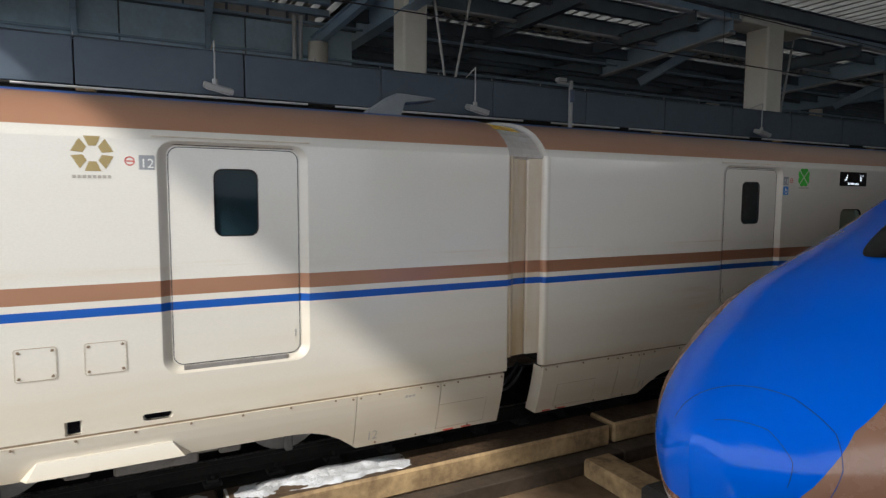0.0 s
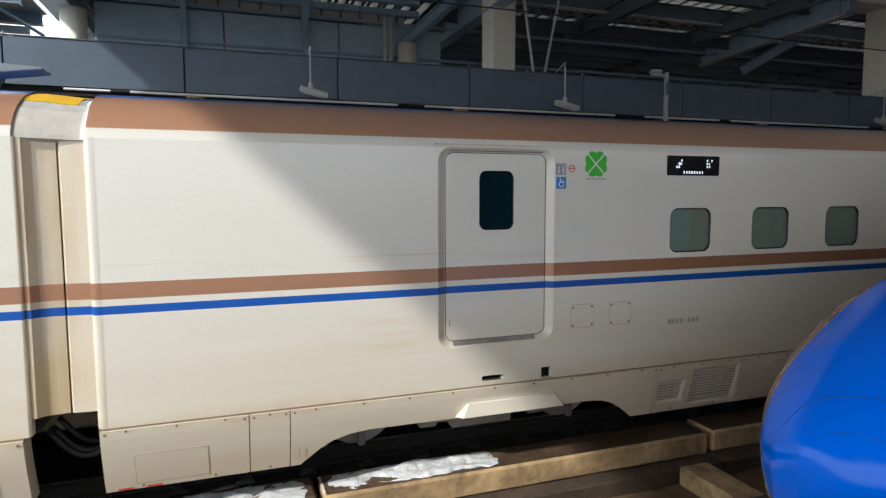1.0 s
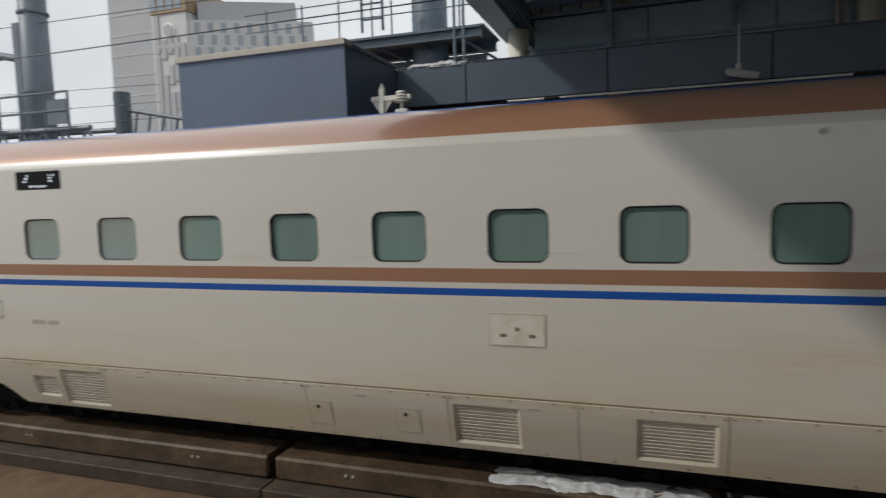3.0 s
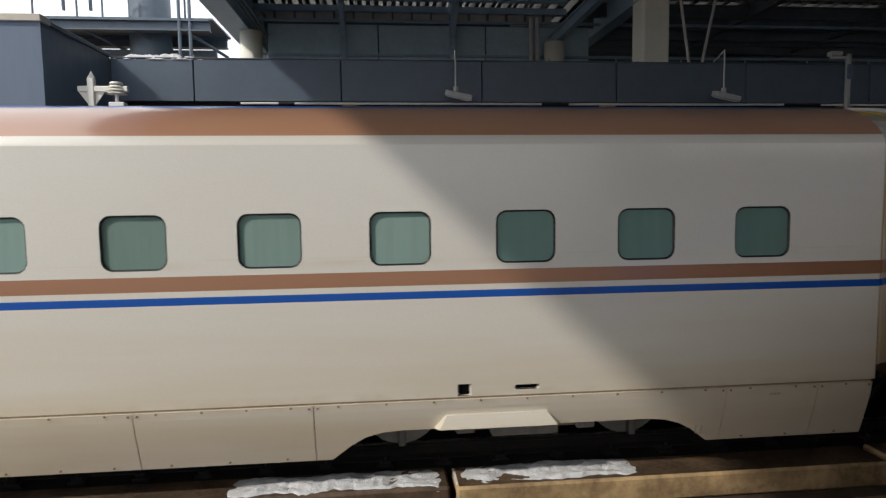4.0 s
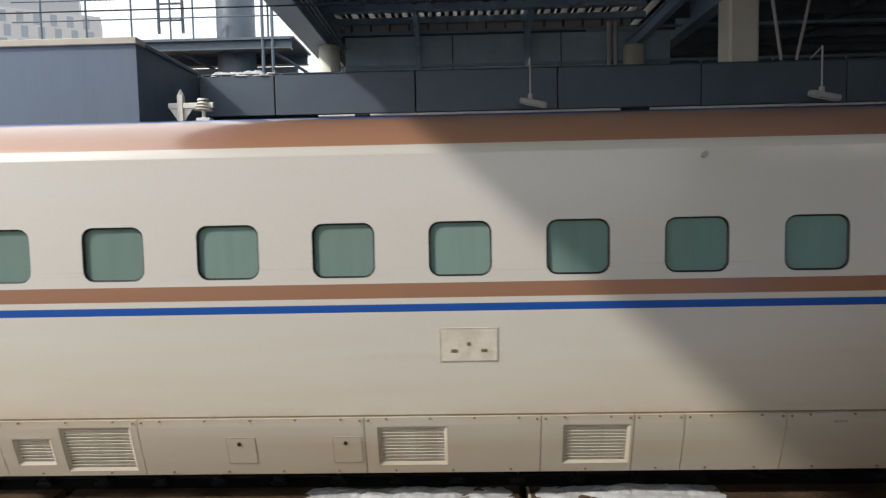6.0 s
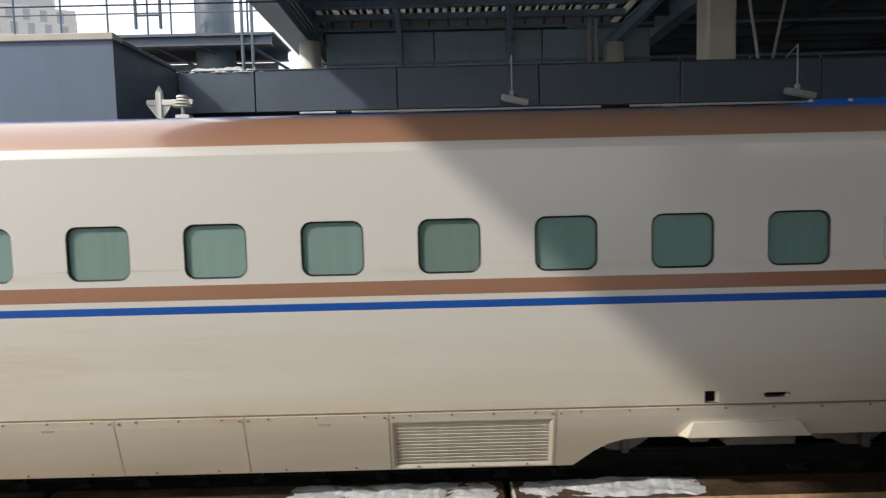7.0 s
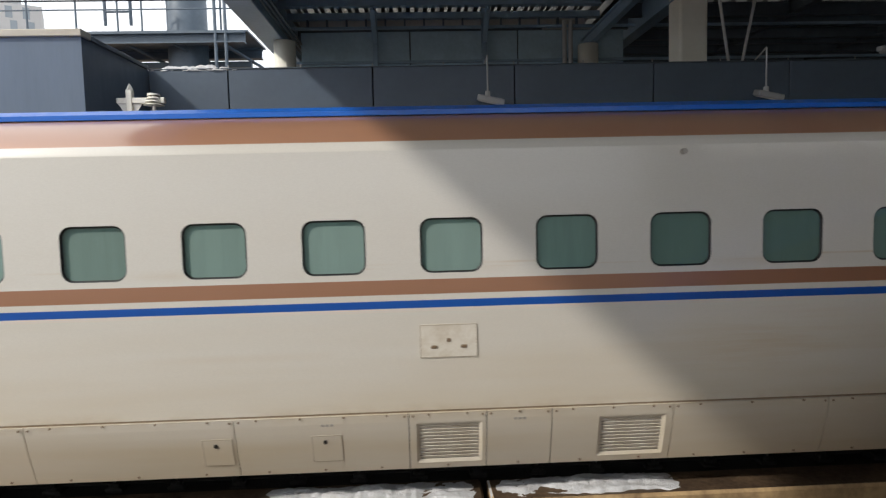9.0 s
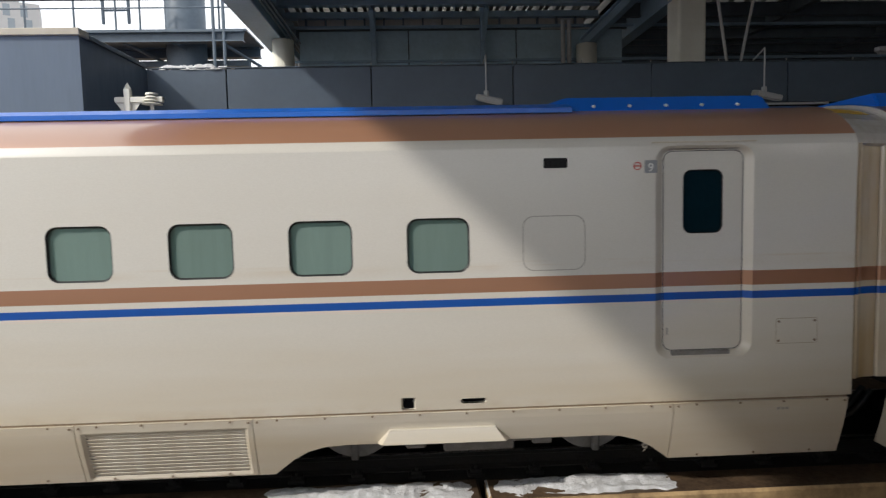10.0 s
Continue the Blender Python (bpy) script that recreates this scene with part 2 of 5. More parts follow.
# ---- more materials ----
M_RUBBER = surface("black_rubber", (0.012, 0.013, 0.014), rough=0.5, scale=20)
M_BLACK = surface("underframe_and_shade_black", (0.012, 0.011, 0.010), (0.03, 0.024, 0.018), rough=0.85, scale=5, relief=0.3)
M_BOGIE = surface("bogie_grey", (0.26, 0.245, 0.23), (0.13, 0.105, 0.085), rough=0.6, scale=7, relief=0.2)
M_WHEEL = surface("worn_steel", (0.48, 0.45, 0.41), (0.30, 0.25, 0.21), rough=0.45, metal=0.25, scale=8)
M_GLASS = pane_glass("tinted_window_glass", (0.665, 0.82, 0.785), 0.03, 0.35)
M_DOOR_GLASS = pane_glass("dark_door_glass", (0.15, 0.33, 0.41), 0.04, 0.25)
M_BLIND = surface("window_blind", (0.43, 0.465, 0.45), (0.34, 0.37, 0.355), rough=0.8, scale=1.5, stretch=(8, 1, 0.4))
nt = M_BLIND.node_tree
who = node(nt, "ShaderNodeObjectInfo")
base = nt.nodes["Principled BSDF"].inputs["Base Color"]
shade = calc(nt, "ADD", calc(nt, "MULTIPLY", who.outputs["Random"], 0.35), 0.70)
tone = node(nt, "ShaderNodeCombineColor", (0, shade), (1, shade), (2, shade))
nt.links.new(mix(nt, 1.0, base.links[0].from_socket, tone.outputs[0], "MULTIPLY"), base)
M_CABIN = surface("dim_cabin", (0.13, 0.15, 0.15), rough=0.8, scale=3)
M_BOLT = surface("rusty_bolt", (0.22, 0.15, 0.09), rough=0.6, scale=30)
# black of the signs, also the painted shade in openings and ports
M_SIGN_HOLE = surface("sign_and_hole_black", (0.006, 0.006, 0.008), rough=0.3, scale=9)
M_SIGN_HOLE.node_tree.nodes["Principled BSDF"].inputs["Specular IOR Level"].default_value = 0.12
M_JOINT = surface("soiled_joint", (0.46, 0.39, 0.29), (0.30, 0.22, 0.13), rough=0.7, scale=12)
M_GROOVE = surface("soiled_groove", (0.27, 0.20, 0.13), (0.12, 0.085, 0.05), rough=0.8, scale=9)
M_MARK = surface("printed_grey", (0.42, 0.39, 0.34), rough=0.6, scale=30)
M_STICKER = surface("sticker_grey", (0.30, 0.31, 0.33), rough=0.4, scale=10, amount=0.2)
M_WHITE = surface("sticker_white", (0.8, 0.8, 0.78), rough=0.4, scale=10, amount=0.1)
M_RED = surface("sticker_red", (0.55, 0.07, 0.05), rough=0.4, scale=10, amount=0.2)
M_SKYBLUE = surface("sticker_blue", (0.04, 0.22, 0.62), rough=0.4, scale=10, amount=0.2)
M_GREEN = surface("clover_green", (0.05, 0.50, 0.04), rough=0.4, scale=10, amount=0.2)
M_GOLD = surface("gold_mark", (0.36, 0.27, 0.11), rough=0.4, scale=10, amount=0.3)
M_YELLOW = surface("yellow_hood", (0.75, 0.45, 0.02), rough=0.45, scale=6)
M_ROOFBLUE = surface("roof_blue", (0.004, 0.135, 0.62), (0.004, 0.11, 0.52), rough=0.35, scale=1.0, amount=0.4, coat=0.1)
M_HOSE = surface("navy_hose", (0.01, 0.025, 0.09), rough=0.4, scale=8)
M_HOOD = surface("weathered_hood", (0.60, 0.58, 0.56), (0.40, 0.36, 0.31), rough=0.2, scale=1.2, stretch=(2, 1, 1), amount=0.7, coat=0.8)
M_SLAT = surface("ivory_slat", (0.74, 0.69, 0.60), (0.52, 0.43, 0.30), rough=0.5, scale=6, amount=0.6)


def lamp_glow(name, color, strength):
    m, nt, b = mat(name)
    b.inputs["Base Color"].default_value = (*color, 1)
    b.inputs["Emission Color"].default_value = (*color, 1)
    b.inputs["Emission Strength"].default_value = strength
    return m


M_LED = lamp_glow("display_led", (0.85, 0.92, 1.0), 1.1)

# ---- the passing train ----
SIDE = 5.45          # the near side of the train
AXIS = SIDE + 1.69   # middle of its track
PITCH = 25.0         # from car to car
FIRST = -0.505       # where the joint before the second car stands at train position 0
ROOF = [(0.0, 3.13), (0.012, 3.17), (0.05, 3.235), (0.12, 3.31), (0.22, 3.39), (0.36, 3.465), (0.52, 3.525), (0.75, 3.575), (1.1, 3.625), (1.69, 3.65)]


def pipe_ring(cx, cz, r0, r1, y, n=24, depth=0.002):
    bm = bmesh.new()
    add_plate(bm, [(cx + r1 * math.cos(2 * math.pi * i / n), cz + r1 * math.sin(2 * math.pi * i / n)) for i in range(n)],
              [[(cx + r0 * math.cos(2 * math.pi * i / n), cz + r0 * math.sin(2 * math.pi * i / n)) for i in range(n)]], y, depth)
    return bm


def add_window(car, u, w=0.56, z0=2.04, z1=2.53):
    outer = round_rect(u - w / 2, u + w / 2, z0, z1, 0.10)
    inner = round_rect(u - w / 2 + 0.016, u + w / 2 - 0.016, z0 + 0.016, z1 - 0.016, 0.088)
    win = part("window", ring(outer, inner, SIDE, SIDE + 0.018), M_RUBBER, car, "black rubber window surround")
    pane = part("pane", plate(round_rect(u - w / 2 + 0.004, u + w / 2 - 0.004, z0 + 0.004, z1 - 0.004, 0.095), (), SIDE + 0.019, 0), M_GLASS, win, "greenish tinted glass")
    pane.visible_shadow = False
    b0 = box(u - w / 2 - 0.05, u + w / 2 + 0.05, SIDE + 0.034, SIDE + 0.042, z0 - 0.05, z1 + 0.05)
    part("blind", b0, M_BLIND, win, "pale grey window blind")


def add_door(car, u0, u1):
    """A plug door set back in a rounded, sloping surround."""
    z0, z1 = 1.245, 3.085
    u0, u1 = u0 + 0.012, u1 + 0.014
    outer = round_rect(u0 - 0.085, u1 + 0.08, z0 - 0.055, z1 + 0.045, 0.135, 8)
    waist = round_rect(u0 - 0.065, u1 + 0.062, z0 - 0.035, z1 + 0.035, 0.12, 8)
    inner = round_rect(u0, u1, z0 + 0.01, z1, 0.085, 8)
    bm = ring(outer, waist, SIDE, SIDE + 0.012)
    deep = ring(waist, inner, SIDE + 0.012, SIDE + 0.058)
    me = bpy.data.meshes.new("slope")
    deep.to_mesh(me)
    deep.free()
    bm.from_mesh(me)
    bpy.data.meshes.remove(me)
    bmesh.ops.remove_doubles(bm, verts=list(bm.verts), dist=0.0005)
    part("door_surround", bm, M_WORN, car, "pale sloping door surround soiled at its edges")
    c = (u0 + u1) / 2
    leaf_line = round_rect(u0 - 0.01, u1 + 0.01, z0, z1 + 0.01, 0.085, 8)
    hole = round_rect(c - 0.185, c + 0.185, 2.335, 2.915, 0.075)
    door = part("door", plate(leaf_line, [hole], SIDE + 0.046, 0.03), M_PAINT, car, "ivory plug door with a small dark window")
    part("door_gap", ring(round_rect(u0 - 0.002, u1 + 0.002, z0 + 0.008, z1 + 0.002, 0.086, 8), round_rect(u0 + 0.005, u1 - 0.005, z0 + 0.015, z1 - 0.005, 0.08, 8), SIDE + 0.045, SIDE + 0.0445), M_RUBBER, door, "dark rubber gap round the leaf")
    glass = part("door_window", plate(round_rect(c - 0.18, c + 0.18, 2.34, 2.91, 0.072), (), SIDE + 0.052, 0), M_DOOR_GLASS, door, "dark rounded door glass")
    glass.visible_shadow = False
    seal = round_rect(c - 0.172, c + 0.172, 2.348, 2.902, 0.065)
    part("window_seal", ring(hole, seal, SIDE + 0.045, SIDE + 0.054), M_RUBBER, door, "black rubber seal")
    part("vestibule", box(u0, u1, SIDE + 0.080, SIDE + 0.095, 1.3, 3.05), M_CABIN, door, "dim vestibule behind the glass")
    h = u0 + 0.035 if c < 3.8 or 22.5 < c < 23.8 else u1 - 0.05
    part("handle", box(h, h + 0.015, SIDE + 0.040, SIDE + 0.053, 1.40, 1.47, bevel=0.003), M_MARK, door, "small recessed door handle")
    part("step_plate", box(u0 + 0.075, u1 - 0.12, SIDE + 0.012, SIDE + 0.050, z0 - 0.034, z0 + 0.006, bevel=0.004), M_BOGIE, car, "dark worn metal door sill")
    part("rain_gutter", box(u0 - 0.12, u1 + 0.10, SIDE - 0.008, SIDE + 0.02, z1 + 0.070, z1 + 0.082, bevel=0.003), M_SLAT, car, "thin rain gutter over the door")
    return outer


def add_hatch(car, u0, u1, z0, z1, name="access_panel"):
    p = part(name, plate(round_rect(u0, u1, z0, z1, 0.02, 3), (), SIDE - 0.004, 0.02), M_PAINT, car, "bolted ivory access panel")
    for a in (u0 + 0.025, u1 - 0.025):
        for b in (z0 + 0.025, z1 - 0.025):
            part("bolt", rod((a, SIDE - 0.009, b), (a, SIDE, b), 0.012, 8), M_BOLT, p)
    outline(p, u0 - 0.004, u1 + 0.004, z0 - 0.004, z1 + 0.004, SIDE - 0.0055, 0.022)


def outline(parent, u0, u1, z0, z1, y, r=0.01, w=0.006, shape=lambda bm: bm):
    """A thin soiled joint line round a flap."""
    part("joint_line", shape(ring(round_rect(u0, u1, z0, z1, r, 3), round_rect(u0 + w, u1 - w, z0 + w, z1 - w, max(0.002, r - w), 3), y, y - 0.0005)), M_JOINT, parent, "soiled joint line")


def add_vent(car, u0, u1, z0, z1):
    """A framed louvre on the skirt."""
    y = SIDE - 0.02
    v = part("vent", bow(ring(round_rect(u0 - 0.035, u1 + 0.035, z0 - 0.03, z1 + 0.03, 0.012, 2), round_rect(u0, u1, z0, z1, 0.008, 2), y - 0.004, y + 0.018)), M_PAINT, car, "framed louvred vent")
    part("vent_back", bow(box(u0, u1, y + 0.045, y + 0.055, z0, z1)), M_BOGIE, v)
    n = max(5, int((z1 - z0) / 0.03))
    bm0 = box(u0, u1, -0.0145, 0.0145, -0.003, 0.003, m=pose(0, 0, 0, -64))
    me = plain_mesh("slat", bm0, M_SLAT)
    for i in range(n):
        s = new("slat", me)
        s.parent = v
        dy, z = bowed(z0 + (i + 0.5) * (z1 - z0) / n)
        s.location = (0, y + 0.022 + dy, z)


BOLT_MESH = plain_mesh("bolt", rod((0, 0, 0), (0, 0.008, 0), 0.011, 6), M_BOLT)


def bowed(z):
    """How far the skirt draws in below its upper edge, and the height of the drawn-in point."""
    dy = 0.15 * min(1.0, max(0.0, (0.77 - z) / 0.51)) ** 1.4
    return dy, z - dy * (2.66 - z) / SIDE


def bow(bm):
    """Bends a flat skirt mesh to the drawn-in line of the skirt."""
    for z in (0.70, 0.62, 0.54, 0.46, 0.38, 0.31):
        bmesh.ops.bisect_plane(bm, geom=list(bm.verts) + list(bm.edges) + list(bm.faces), plane_co=(0, 0, z), plane_no=(0, 0, 1))
    for v in bm.verts:
        dy, v.co.z = bowed(v.co.z)
        v.co.y += dy
    return bm


def bolts(parent, points):
    for a, b in points:
        dy, z = bowed(b)
        o = new("bolt", BOLT_MESH)
        o.parent = parent
        o.location = (a, SIDE - 0.030 + dy, z)


ARCH_L = [(1.80, 0.26), (1.88, 0.315), (1.98, 0.385), (2.10, 0.445), (2.25, 0.485), (2.45, 0.503), (3.3, 0.50), (4.85, 0.498), (5.0, 0.483), (5.12, 0.448), (5.25, 0.385), (5.36, 0.315), (5.44, 0.26)]
ARCH_R = [(19.33, 0.26), (19.41, 0.315), (19.52, 0.39), (19.65, 0.455), (19.80, 0.492), (20.0, 0.505), (21.5, 0.50), (22.38, 0.50), (22.55, 0.485), (22.70, 0.445), (22.84, 0.38), (22.94, 0.315), (23.02, 0.26)]


def skirt_low(u):
    """The lower edge of the skirt, cut up over the bogies."""
    for arch in (ARCH_L, ARCH_R):
        if arch[0][0] <= u <= arch[-1][0]:
            return float(np.interp(u, [p[0] for p in arch], [p[1] for p in arch]))
    return 0.26


def add_skirt(car, cuts, vents):
    """Skirt panels between the cuts, each with its bolts."""
    for a, b in zip(cuts, cuts[1:]):
        a, b = a + 0.004, b - 0.004
        low = [a] + [p[0] for arch in (ARCH_L, ARCH_R) for p in arch if a < p[0] < b] + [b]
        outline = [(u, skirt_low(u)) for u in low] + [(b, 0.771), (a, 0.771)]
        holes = [round_rect(v[0] - 0.03, v[1] + 0.03, v[2] - 0.025, v[3] + 0.025, 0.01, 2) for v in vents if a < v[0] and v[1] < b]
        p = part("skirt_panel", bow(plate(outline, holes, SIDE - 0.022, 0.03)), M_PAINT, car, "ivory skirt panel soiled along its edges")
        n = max(1, round((b - a) / 0.42))
        pts = [(a + (i + 0.5) * (b - a) / n, 0.758) for i in range(n)] + [(a + 0.035, 0.745), (b - 0.035, 0.745)]
        low_n = max(1, round((b - a) / 0.55))
        for i in range(low_n):
            u = a + (i + 0.5) * (b - a) / low_n
            if skirt_low(u) < 0.28:
                pts.append((u, 0.285))
        bolts(p, pts)
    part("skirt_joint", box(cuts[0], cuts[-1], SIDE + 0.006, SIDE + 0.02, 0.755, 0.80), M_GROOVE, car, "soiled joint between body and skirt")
    for u in (cuts[0], cuts[-1] - 0.02):
        part("end_flange", bow(box(u + 0.002, u + 0.018, SIDE + 0.009, SIDE + 0.17, 0.262, 0.766)), M_PAINT, car, "pale turned-in end of the skirt")


def wheelset():
    """Two wheels with brake discs on an axle, about its own middle."""
    bm = bmesh.new()
    for y in (-0.72, 0.72):
        add_rod(bm, (0, y - 0.06, 0), (0, y + 0.06, 0), 0.43, 36)
        add_rod(bm, (0, y - 0.085, 0), (0, y + 0.085, 0), 0.30, 28)
        add_rod(bm, (0, y - 0.12, 0), (0, y + 0.12, 0), 0.13, 16)
        for k in range(6):
            a = math.pi * k / 3
            c = Vector((0.215 * math.cos(a), y, 0.215 * math.sin(a)))
            add_rod(bm, c + Vector((0, -0.105, 0)), c + Vector((0, 0.105, 0)), 0.028, 8)
    add_rod(bm, (0, -0.8, 0), (0, 0.8, 0), 0.09, 14)
    return plain_mesh("wheelset", bm, M_WHEEL)


WHEEL_MESH = wheelset()
WHEELS = []


def add_bogie(car, u):
    bm = bmesh.new()
    y0 = AXIS - 1.02
    add_box(bm, u - 1.55, u + 1.55, y0 - 0.08, y0 + 0.10, 0.46, 0.66, bevel=0.03)
    for s in (-1, 1):
        add_box(bm, u + s * 1.25 - 0.20, u + s * 1.25 + 0.20, y0 - 0.10, y0 + 0.06, 0.30, 0.58, bevel=0.05)
        add_box(bm, u + s * 1.25 - 0.04, u + s * 1.25 + 0.04, y0 + 0.02, y0 + 0.10, 0.05, 0.32, bevel=0.015)
        add_rod(bm, (u + s * 1.25, y0 - 0.18, 0.43), (u + s * 1.25, y0, 0.43), 0.13, 16)
        add_rod(bm, (u + s * 0.85, y0 - 0.10, 0.34), (u + s * 0.85, y0 - 0.10, 0.70), 0.07, 12)
        add_box(bm, u + s * 0.62 - 0.10, u + s * 0.62 + 0.10, y0 - 0.30, y0 - 0.1, 0.28, 0.46, bevel=0.02)
    add_rod(bm, (u - 0.55, y0 - 0.2, 0.33), (u + 0.55, y0 - 0.2, 0.33), 0.045, 10)
    add_box(bm, u - 0.35, u + 0.35, y0 - 0.26, y0 - 0.06, 0.22, 0.40, bevel=0.02)
    add_box(bm, u - 1.1, u + 1.1, AXIS - 0.6, AXIS + 0.9, 0.42, 0.75)
    bogie = part("bogie", bm, M_BOGIE, car, "grey bogie frame under the skirt arch")
    for s in (-1, 1):
        w = new("wheelset", WHEEL_MESH)
        w.parent = bogie
        w.location = (u + s * 1.25, AXIS, 0.43)
        WHEELS.append(w)


def add_step_fairing(car, u):
    """The pale raised fairing in the middle of each arch."""
    bm = bmesh.new()
    prof = [(u - 0.62, 0.49), (u - 0.50, 0.625), (u + 0.46, 0.625), (u + 0.60, 0.49)]
    add_plate(bm, prof, (), SIDE - 0.03, 0.07)
    for v in bm.verts:
        if v.co.y < SIDE - 0.02 and v.co.z < 0.55:
            v.co.y -= 0.035
            v.co.z += 0.012
            v.co.x += 0.05 if v.co.x < u else -0.05
    part("step_fairing", bm, M_PAINT, car, "pale wedge fairing on the skirt")


def upright(plan, z0, z1):
    """An x-y outline drawn upwards."""
    bm = bmesh.new()
    a = [bm.verts.new((px, py, z0)) for px, py in plan]
    b = [bm.verts.new((px, py, z1)) for px, py in plan]
    n = len(a)
    for i in range(n):
        bm.faces.new((a[i], a[(i + 1) % n], b[(i + 1) % n], b[i]))
    bm.faces.new(list(reversed(a)))
    bm.faces.new(b)
    return bm


# how far the hood sinks below the roof line, from its rounded edge to the next car
HOOD_U = [0.216, 0.210, 0.200, 0.188, 0.165, 0.10, 0.0, -0.12, -0.33]
HOOD_SINK = [0.002, 0.006, 0.018, 0.034, 0.044, 0.046, 0.040, 0.028, 0.016]


def hood_mesh(first, lift=0.0, below=0, last=9):
    """The hood between the cars: the roof line sunk ever deeper towards the next car."""
    line = [Vector((0, SIDE + a, b)) for a, b in ROOF]
    bm = bmesh.new()
    rows = []
    for u, sink in zip(HOOD_U[below:last], HOOD_SINK[below:last]):
        row = []
        for i in range(first, len(line)):
            d = (line[min(i + 1, len(line) - 1)] - line[max(i - 1, 0)]).normalized()
            inward = Vector((0, d.z, -d.y))
            row.append(bm.verts.new(line[i] + inward * (sink - lift) + Vector((u, 0, 0))))
        rows.append(row)
    for p, q in zip(rows, rows[1:]):
        for i in range(len(p) - 1):
            bm.faces.new((p[i], p[i + 1], q[i + 1], q[i]))
    # turned-in lips at the lower edge and towards the next car
    for edge in ([r[0] for r in rows], rows[-1]):
        low = [bm.verts.new(v.co + Vector((0, 0.06, -0.03))) for v in edge]
        for i in range(len(edge) - 1):
            bm.faces.new((edge[i], edge[i + 1], low[i + 1], low[i]))
    return bm


def add_end(car, side):
    """The upright covers between the cars and the pale hood over them."""
    if side < 0:
        cover = [(0.004, SIDE + 0.30), (0.004, SIDE + 0.085), (0.018, SIDE + 0.070), (0.10, SIDE + 0.062), (0.195, SIDE + 0.058), (0.195, SIDE + 0.30)]
        part("end_cover", upright(cover, 0.93, 3.14), M_STREAKED, car, "rust-streaked beige cover at the car's end")
        bead = [(0.188, SIDE + 0.08), (0.188, SIDE + 0.045), (0.191, SIDE + 0.028), (0.198, SIDE + 0.014), (0.210, SIDE + 0.004), (0.228, SIDE - 0.002), (0.250, SIDE - 0.002), (0.272, SIDE + 0.001), (0.272, SIDE + 0.08)]
        part("end_bead", upright(bead, 0.79, 3.14), M_WORN, car, "pale rounded bead edging the body")
        part("roof_hood", hood_mesh(0), M_HOOD, car, "weathered pale hood curving over the joint")
        part("hood_flash", hood_mesh(5, 0.004, 5), M_YELLOW, car, "yellow warning flash on the hood")
    else:
        cover = [(24.705, SIDE + 0.30), (24.705, SIDE + 0.012), (24.716, SIDE + 0.001), (24.726, SIDE + 0.004), (24.734, SIDE + 0.016), (24.738, SIDE + 0.030), (24.750, SIDE + 0.030), (24.756, SIDE + 0.018), (24.772, SIDE + 0.018), (24.780, SIDE + 0.032), (24.80, SIDE + 0.045), (24.83, SIDE + 0.065), (24.90, SIDE + 0.078), (24.99, SIDE + 0.085), (24.99, SIDE + 0.30)]
        part("end_cover", upright(cover, 0.93, 3.13), M_SOILED, car, "rust-brown ribbed cover at the car's end")
        bm = bmesh.new()
        line = [Vector((24.713, SIDE + a, b)) for a, b in ROOF]
        rim = []
        for i, p in enumerate(line):
            d = (line[min(i + 1, len(line) - 1)] - line[max(i - 1, 0)]).normalized()
            rim.append((bm.verts.new(p), bm.verts.new(p + Vector((0.012, d.z, -d.y)) * 0.035)))
        for (a, b), (c, d) in zip(rim, rim[1:]):
            bm.faces.new((a, b, d, c))
        part("roof_end", bm, M_PAINT, car, "turned-in end of the roof sheet")
        part("end_strip", upright([(24.705, SIDE + 0.10), (24.705, SIDE + 0.012), (24.716, SIDE + 0.001), (24.726, SIDE + 0.006), (24.734, SIDE + 0.02), (24.734, SIDE + 0.10)], 0.792, 0.928), M_PAINT, car, "foot of the rounded body end")


def add_display(car, u0, u1):
    """The dark destination display, with lit characters too small to read."""
    d = part("display", plate(round_rect(u0, u1, 2.885, 3.10, 0.012, 2), (), SIDE - 0.005, 0.03), M_SIGN_HOLE, car, "black destination display with white lit characters")
    rnd = random.Random(int(u0 * 100))
    w = u1 - u0
    for cx in (u0 + 0.22 * w, u0 + 0.80 * w):
        for i in range(3):
            for j in range(3):
                if rnd.random() < 0.75:
                    x, z = cx + (i - 1) * 0.030, 3.015 + (j - 1) * 0.034
                    part("lit_bar", box(x - 0.004, x + 0.004 + 0.012 * rnd.random(), SIDE - 0.008, SIDE - 0.005, z - 0.012, z + 0.010), M_LED, d)
    for i in range(8):
        x = u0 + w * (0.32 + 0.05 * i)
        part("lit_bar", box(x - 0.006, x + 0.006, SIDE - 0.008, SIDE - 0.005, 2.905, 2.905 + 0.022 + 0.012 * rnd.random()), M_LED, d)


def add_number_sticker(car, text, u, z, side):
    y = SIDE - 0.002
    p = part("number_sticker", plate(round_rect(u, u + 0.115, z, z + 0.115, 0.006, 2), (), y, 0.004), M_STICKER, car, "grey square with the white car number " + text)
    lettering("car_number", text, 0.105, u + (0.006 if len(text) > 1 else 0.030), y - 0.001, z + 0.015, M_WHITE, p)
    c = u + 0.182 if side > 0 else u - 0.065
    part("no_smoking_ring", pipe_ring(c, z + 0.065, 0.028, 0.037, y, 20), M_RED, car, "small red no-smoking mark")
    part("no_smoking_bar", plate([(c - 0.03, z + 0.06), (c + 0.03, z + 0.06), (c + 0.03, z + 0.07), (c - 0.03, z + 0.07)], (), y, 0.003), M_RED, car)


